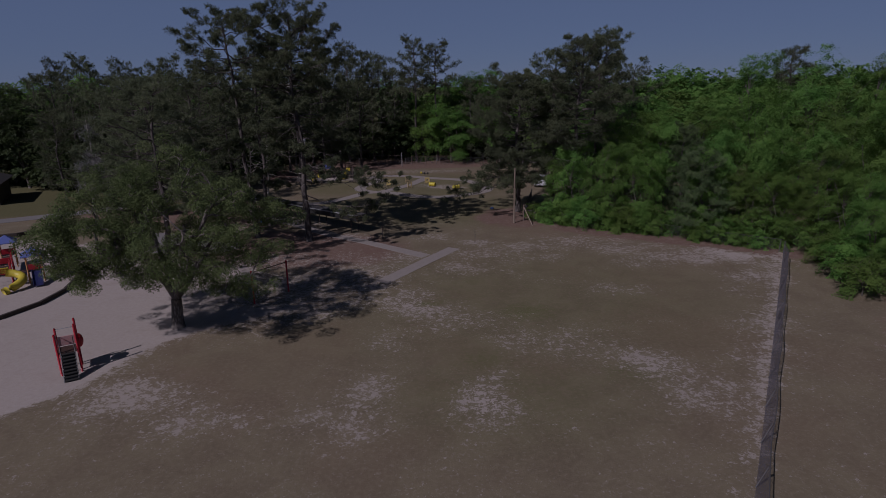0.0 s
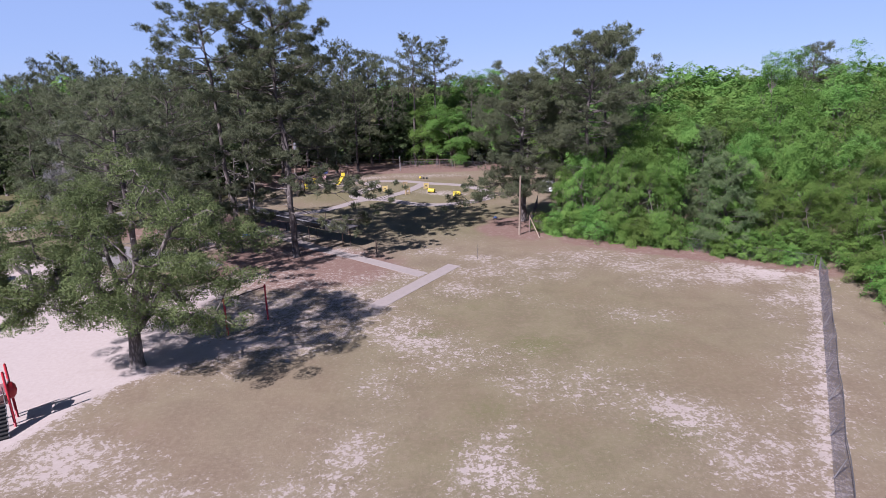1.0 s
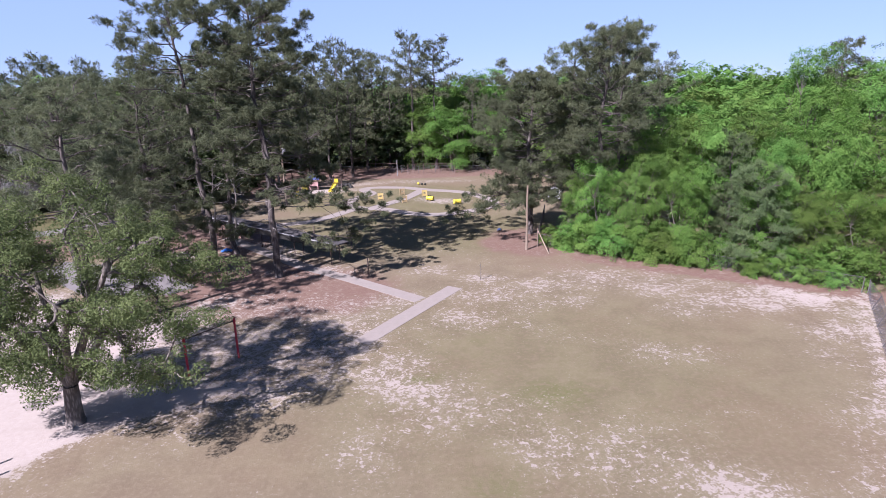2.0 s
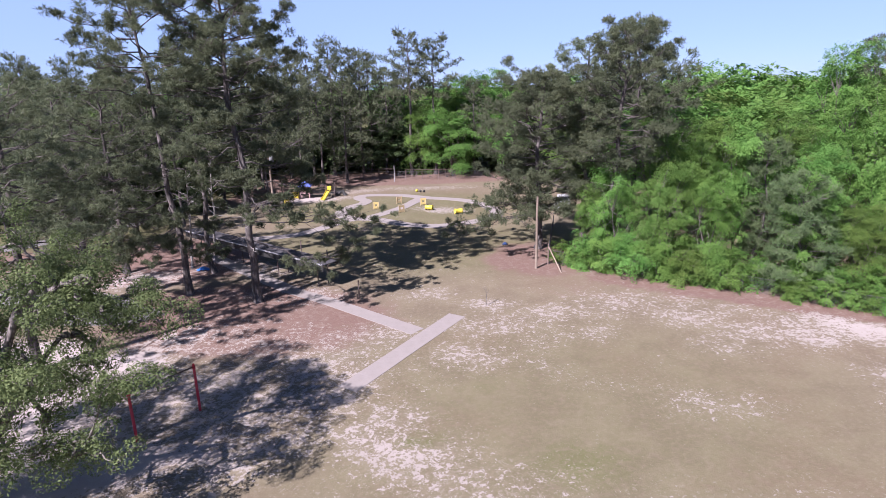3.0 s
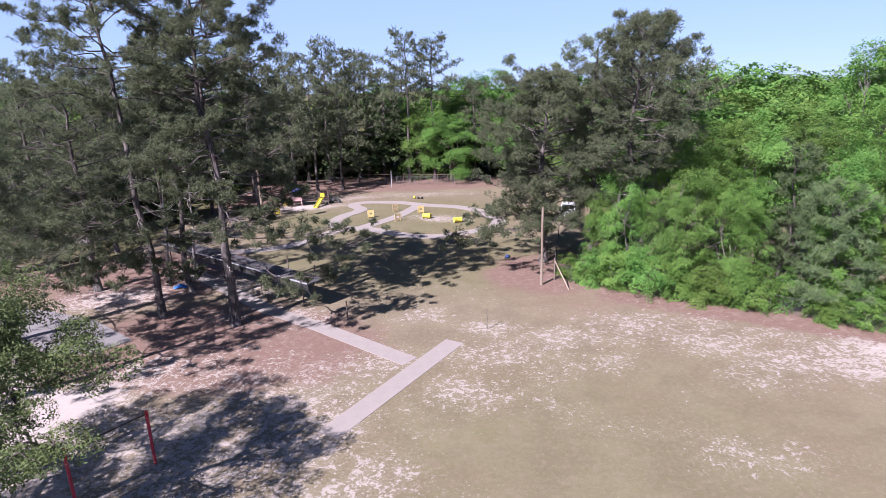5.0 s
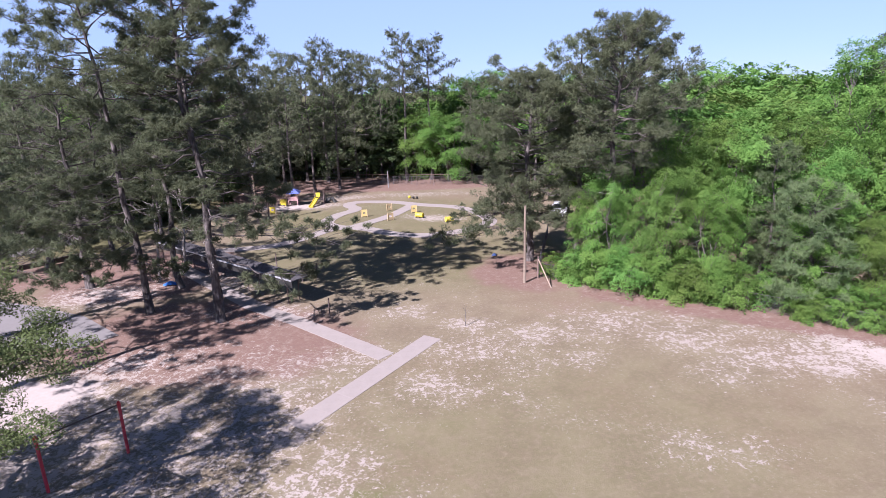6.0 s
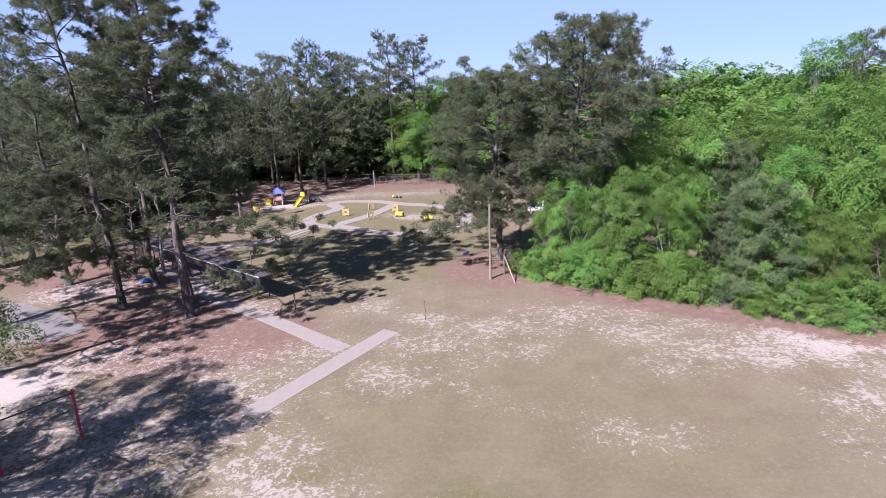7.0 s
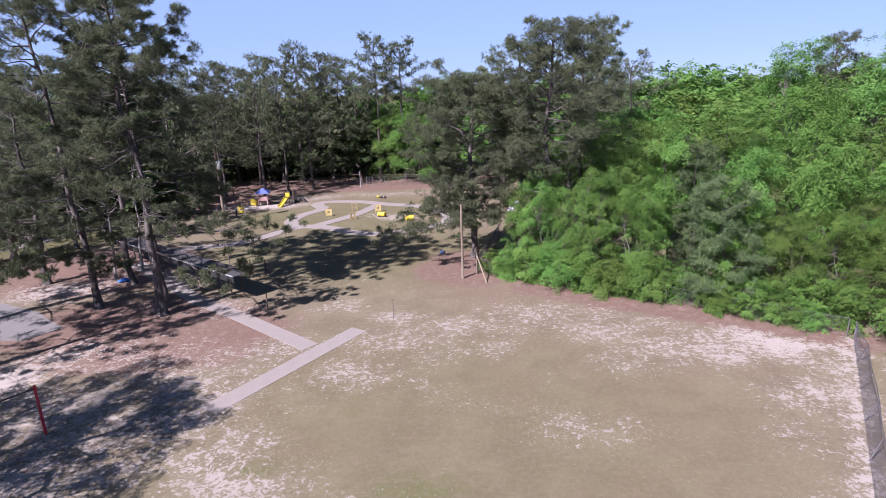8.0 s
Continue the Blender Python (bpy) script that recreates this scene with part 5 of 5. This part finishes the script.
def play_north():
    t = thing("play_structure", "low toddler play structure with blue roof and yellow slide", "play equipment", at(-19.8, 92.6, 8, 0.92))
    tower(t, 0, 0, 1.75, 0.6, True, "faded", panel_mat="faded")
    part("panel", Geo().box((-1.35, -0.3, 0.55), (0.9, 0.12, 0.8), bevel=0.03), M["yellow"], t)
    part("panel", Geo().box((-1.0, -0.7, 0.45), (0.1, 0.8, 0.7), bevel=0.03), M["yellow"], t)
    part("bridge", Geo().box((1.8, 0.1, 0.62), (2.5, 0.8, 0.08), bevel=0.015), M["brown"], t)
    for s in (-0.4, 0.5):
        part("hand_rail", Geo().tube([(0.6, s, 1.3), (1.8, s, 1.12), (3.0, s, 1.35)], 0.03, 7), M["brown"], t, smooth=True)
    tower(t, 3.65, 0.2, 1.9, 0.9, False, "brown", panels=False)
    part("panel", Geo().box((3.5, -0.42, 1.40), (0.6, 0.06, 0.6), bevel=0.03), M["yellow"], t)
    part("slide", chute([(0, 0, 0.95), (0, -0.3, 0.92), (0, -1.2, 0.45), (0, -1.9, 0.14), (0, -2.3, 0.1)], 0.3, 0.2), M["yellow"], t, "yellow plastic slide").matrix_basis = Matrix.Translation((3.4, -0.5, 0)) @ Matrix.Rotation(-0.35, 4, "Z")
    for i in range(5):
        part("post", Geo().tube([(-2.0 - 0.42 * i, 0.1, -0.1), (-2.0 - 0.42 * i, 0.1, 0.85)], 0.04, 7), M["tan"], t, smooth=True)
    part("hand_rail", Geo().tube([(-1.9, 0.1, 0.82), (-3.75, 0.1, 0.82)], 0.035, 7), M["tan"], t, smooth=True)
    part("climb_arch", Geo().tube([(4.4, 0.6, 0), (4.9, 0.6, 0.5), (5.4, 0.6, 0.55), (5.8, 0.6, 0)], 0.3, 9), M["black"], t, smooth=True)


play_north()

# ---- trike yard toys ----
def play_panel(x, y, deg, mat, label):
    t = thing("activity_stand", label, "play equipment", at(x, y, deg, 0.8), group="stands inside the trike track")
    for s in (-1, 1):
        part("post", Geo().box((s * 0.42, 0, 0.55), (0.1, 0.1, 1.14), bevel=0.015), M["tan"], t)
    g = Geo()
    for c, s in (((0, 0, 0.92), (0.76, 0.05, 0.34)), ((0, 0, 0.28), (0.76, 0.05, 0.36)), ((-0.28, 0, 0.6), (0.2, 0.05, 0.3)), ((0.28, 0, 0.6), (0.2, 0.05, 0.3))):
        g.box(c, s, bevel=0.01)
    part("board", g, M[mat], t)


play_panel(-9.2, 84.3, 10, "pale_yellow", "faded yellow play panel with a window on two posts")
play_panel(-6.65, 87.5, 35, "tan", "tan wooden play panel on two posts")
play_panel(-5.9, 82.2, 35, "tan", "tan wooden play panel on two posts")
play_panel(-3.55, 86.2, 15, "pale_yellow", "faded yellow play panel with a window on two posts")
play_panel(-20.9, 87.2, 5, "yellow", "yellow play panel beside a dark post")


def tunnel(x, y, deg):
    t = thing("crawl_tunnel", "yellow plastic crawl tunnel toy on turf", "play equipment", at(x, y, deg, 0.7), group="yellow tunnels")
    g, seg = Geo(), 18
    vs, fs = [], []
    prof = [(-0.65, 0.36), (-0.65, 0.42), (-0.5, 0.42), (-0.45, 0.38), (0.0, 0.38), (0.45, 0.38), (0.5, 0.42), (0.65, 0.42), (0.65, 0.36), (0.0, 0.33)]
    for px, pr in prof:
        vs += [(px, pr * math.cos(k * math.tau / seg), 0.46 + pr * math.sin(k * math.tau / seg)) for k in range(seg)]
    for i in range(len(prof)):
        j = (i + 1) % len(prof)
        for k in range(seg):
            k2 = (k + 1) % seg
            fs.append((i * seg + k, i * seg + k2, j * seg + k2, j * seg + k))
    part("barrel", g.add(vs, fs), M["yellow"], t, smooth=True)
    for s in (-0.5, 0.5):
        part("foot", Geo().box((s, 0, 0.05), (0.16, 0.7, 0.14), bevel=0.02), M["black"], t)


tunnel(-2.7, 83.3, -20)
tunnel(0.75, 80.9, 20)


def ball_toy(x, y, r, mat):
    t = thing("toy_ball", "small round toy ball resting on turf", "ball", at(x, y))
    pts = [(0, 0, r + r * math.sin(a)) for a in np.linspace(-1.5, 1.5, 9)]
    part("shell", Geo().tube(pts, [max(0.01, r * math.cos(a)) for a in np.linspace(-1.5, 1.5, 9)], 12), M[mat], t, smooth=True)


ball_toy(-4.9, 95.6, 0.19, "yellow")
ball_toy(-4.35, 95.2, 0.17, "black")
ball_toy(-3.85, 95.1, 0.17, "black")

dark_post = thing("dark_post", "slim dark wooden post by the play yard", "post", at(-20.8, 85.4))
part("shaft", Geo().tube([(0, 0, -0.2), (0.02, 0, 2.0), (-0.05, 0, 3.7)], [0.09, 0.08, 0.07], 8), M["brown"], dark_post, smooth=True)
util = thing("utility_pole", "grey utility pole with a transformer among pines", "pole", at(-20.9, 82.0, 0, 1.06))
part("shaft", Geo().tube([(0, 0, -0.3), (-0.05, 0, 8.2)], [0.14, 0.10], 9), M["pole"], util, smooth=True)
part("transformer", Geo().tube([(0.28, -0.1, 5.9), (0.28, -0.1, 5.95), (0.28, -0.1, 6.75), (0.28, -0.1, 6.85)], [0.18, 0.23, 0.23, 0.1], 12), M["grey"], util, smooth=True)


# ---- covered walk ----
def covered_walk():
    a, b = Vector((-24.6, 67.0, 0)), Vector((-9.4, 55.6, 0))
    ln = (b - a).length
    t = thing("covered_walkway", "long low metal canopy with a dark front edge", "canopy", pose(a.x, a.y, 0, 0, 0, math.degrees(math.atan2(b.y - a.y, b.x - a.x))))
    w, z = 1.5, 1.92
    part("roof_deck", Geo().box((ln / 2, w / 2, z - 0.02), (ln, w, 0.05)), M["roof"], t, "grey ribbed metal roof sheet")
    for i in range(9):
        u = w * (i + 0.5) / 9
        part("rib", Geo().box((ln / 2, u, z + 0.02), (ln - 0.04, 0.03, 0.03)), M["roof"], t)
    n = 6
    for i in range(n):                # trim in lengths, butted end to end
        part("trim", Geo().box((ln * (i + 0.5) / n, -0.03, z + 0.015), (ln / n - 0.03, 0.06, 0.10), bevel=0.01), M["fascia"], t, "white roof edge trim")
        part("fascia_board", Geo().box((ln * (i + 0.5) / n, 0.03, z - 0.28), (ln / n - 0.012, 0.05, 0.46), bevel=0.008), M["black"], t, "dark fascia board")
    part("back_beam", Geo().box((ln / 2, w - 0.04, z - 0.16), (ln, 0.08, 0.22), bevel=0.01), M["shingle"], t, "dark beam under the back edge")
    for u in (0.3, 3.6, 8.4, 13.2, 18.0):
        for y in (0.3, w - 0.25):
            part("post", Geo().tube([(u, y, -0.1), (u, y, z - 0.05)], 0.045, 8), M["brown"], t, smooth=True)


covered_walk()

for x, y, h in ((-6.6, 54.0, 1.25), (-13.2, 64.1, 1.5), (-10.3, 61.2, 1.5), (-9.2, 61.5, 1.4)):
    t = thing("dark_post", "slim dark steel post in the pine shade", "post", at(x, y), group="dark posts by the covered walk")
    part("shaft", Geo().tube([(0, 0, -0.2), (0, 0, h), (0, 0, h + 0.03)], [0.05, 0.05, 0.025], 8), M["brown"], t, smooth=True)

# dark timber edging round the play sand
border = thing("timber_border", "dark timber edging round the play sand", "border", kind="structure")
EDGE = [(-44.0, 28.5), (-36.0, 31.0), (-29.4, 34.6), (-28.5, 37.2), (-28.5, 39.8), (-29.6, 43.5), (-33.0, 47.5), (-38.0, 52.0)]
for (ax, ay), (bx, by) in zip(EDGE, EDGE[1:]):
    d = math.hypot(bx - ax, by - ay)
    part("timber", Geo().box(((ax + bx) / 2, (ay + by) / 2, 0.12), (d - 0.01, 0.2, 0.3), math.atan2(by - ay, bx - ax), bevel=0.015), M["timber"], border)
wall = thing("low_wall", "low dark retaining wall before the lawn", "wall", kind="structure")
for (ax, ay), (bx, by) in zip([(-60.0, 47.5), (-50.0, 53.0), (-44.0, 56.2), (-40.4, 60.4)], [(-50.0, 53.0), (-44.0, 56.2), (-40.4, 60.4), (-33.0, 69.5)]):
    d = math.hypot(bx - ax, by - ay)
    part("course", Geo().box(((ax + bx) / 2, (ay + by) / 2, 0.2), (d - 0.01, 0.25, 0.5), math.atan2(by - ay, bx - ax), bevel=0.015), M["timber"], wall)
road = thing("road", "pale strip of road beyond the lawn", "road", kind="structure")
part("road_surface", strip(smooth_line([(-80, 50.5), (-60, 59.0), (-48.0, 65.5), (-40, 72), (-34, 84)], 2), 2.6, -0.05, 0.03), M["asphalt"], road)


# ---- building and cars ----
def house(x, y, deg):
    t = thing("school_building", "low brown building with a dark shingled roof", "building", at(x, y, deg))
    L, W, H = 14.0, 8.0, 2.8
    part("wall", Geo().box((0, 0, H / 2 - 0.05), (L, W, H + 0.1)), M["wall"], t)
    g = Geo()
    o = 0.6
    vs = [(-L / 2 - o, -W / 2 - o, H), (L / 2 + o, -W / 2 - o, H), (L / 2 + o, W / 2 + o, H), (-L / 2 - o, W / 2 + o, H), (-L / 2 + 3, 0, H + 1.9), (L / 2 - 3, 0, H + 1.9)]
    part("roof", g.add(vs, [(0, 1, 5, 4), (1, 2, 5), (2, 3, 4, 5), (3, 0, 4), (3, 2, 1, 0)]), M["shingle"], t)
    for i in range(4):
        w = part("window", Geo().box((-4.8 + i * 3.2, -W / 2 - 0.02, 1.6), (1.3, 0.1, 1.2), bevel=0.02), M["fascia"], t)
        part("pane", Geo().box((-4.8 + i * 3.2, -W / 2 - 0.075, 1.6), (1.1, 0.02, 1.0)), M["glass"], w)


house(-66.5, 73.0, 28)


def car(x, y, deg, label, body="white"):
    t = thing("parked_car", label, "car", at(x, y, deg))
    prof = [(-2.15, 0.35), (-2.2, 0.75), (-2.0, 0.92), (-1.2, 0.98), (-0.75, 1.42), (0.7, 1.45), (1.35, 1.0), (2.0, 0.88), (2.2, 0.65), (2.15, 0.35)]
    n = len(prof)
    vs = []
    for yy, k in ((-0.86, 1), (-0.80, 1), (0.80, 1), (0.86, 1)):
        for px, pz in prof:
            inner = 0.16 if pz > 1.2 else 0.0
            yv = yy - math.copysign(inner, yy)
            vs.append((px, yv, pz))
    fs = []
    for i in range(3):
        for k in range(n):
            k2 = (k + 1) % n
            fs.append((i * n + k, i * n + k2, (i + 1) * n + k2, (i + 1) * n + k))
    fs += [tuple(range(n)), tuple(3 * n + k for k in reversed(range(n)))]
    part("body", Geo().add(vs, fs), M[body], t)
    for s in (-1, 1):
        part("side_window", Geo().add([(-0.95, s * 0.83, 1.02), (1.15, s * 0.83, 1.02), (0.62, s * 0.73, 1.38), (-0.7, s * 0.73, 1.38)], [(0, 1, 2, 3)]), M["glass"], t)
    part("windscreen", Geo().add([(1.32, -0.68, 1.04), (1.32, 0.68, 1.04), (0.78, 0.6, 1.42), (0.78, -0.6, 1.42)], [(0, 1, 2, 3)]), M["glass"], t)
    part("rear_window", Geo().add([(-1.19, -0.68, 1.02), (-1.19, 0.68, 1.02), (-0.82, 0.6, 1.40), (-0.82, -0.6, 1.40)], [(3, 2, 1, 0)]), M["glass"], t)
    for sx in (-1.35, 1.35):
        for s in (-1, 1):
            wh = part("wheel", Geo().tube([(sx, s * 0.70, 0.32), (sx, s * 0.90, 0.32)], 0.32, 16), M["black"], t)
            part("rim", Geo().tube([(sx, s * 0.88, 0.32), (sx, s * 0.915, 0.32)], [0.2, 0.17], 12), M["galv"], wh)
    for s in (-1, 1):
        part("headlight", Geo().box((2.12, s * 0.62, 0.72), (0.1, 0.3, 0.14), bevel=0.02), M["grey"], t)


car(13.2, 83.2, 75, "white parked car partly hidden by a pine")
car(-53.0, 96.0, 20, "white parked car among the trees")
car(-47.0, 92.5, 24, "white parked car among the trees")


def tarp(x, y, deg, label, mat="tarp", k=1.0):
    t = thing("tarp", label, "tarp", at(x, y, deg, k))
    rng = np.random.default_rng(int(abs(x) * 10))
    n = 7
    vs = [((i / (n - 1) - 0.5) * 1.0, (j / (n - 1) - 0.5) * 0.6, 0.04 + 0.28 * math.exp(-((i - 3) ** 2 + (j - 3) ** 2) / 5) + rng.uniform(0, 0.08)) for j in range(n) for i in range(n)]
    fs = [(j * n + i, j * n + i + 1, (j + 1) * n + i + 1, (j + 1) * n + i) for j in range(n - 1) for i in range(n - 1)]
    ob = part("sheet", Geo().add(vs, fs), M[mat], t, smooth=True)
    ob.modifiers.new("thick", "SOLIDIFY").thickness = 0.03


tarp(-20.6, 60.9, 20, "crumpled blue tarp lying on pine straw")
tarp(4.9, 67.3, 80, "crumpled dark blue tarp in the pine shade", "dark_tarp", 0.7)
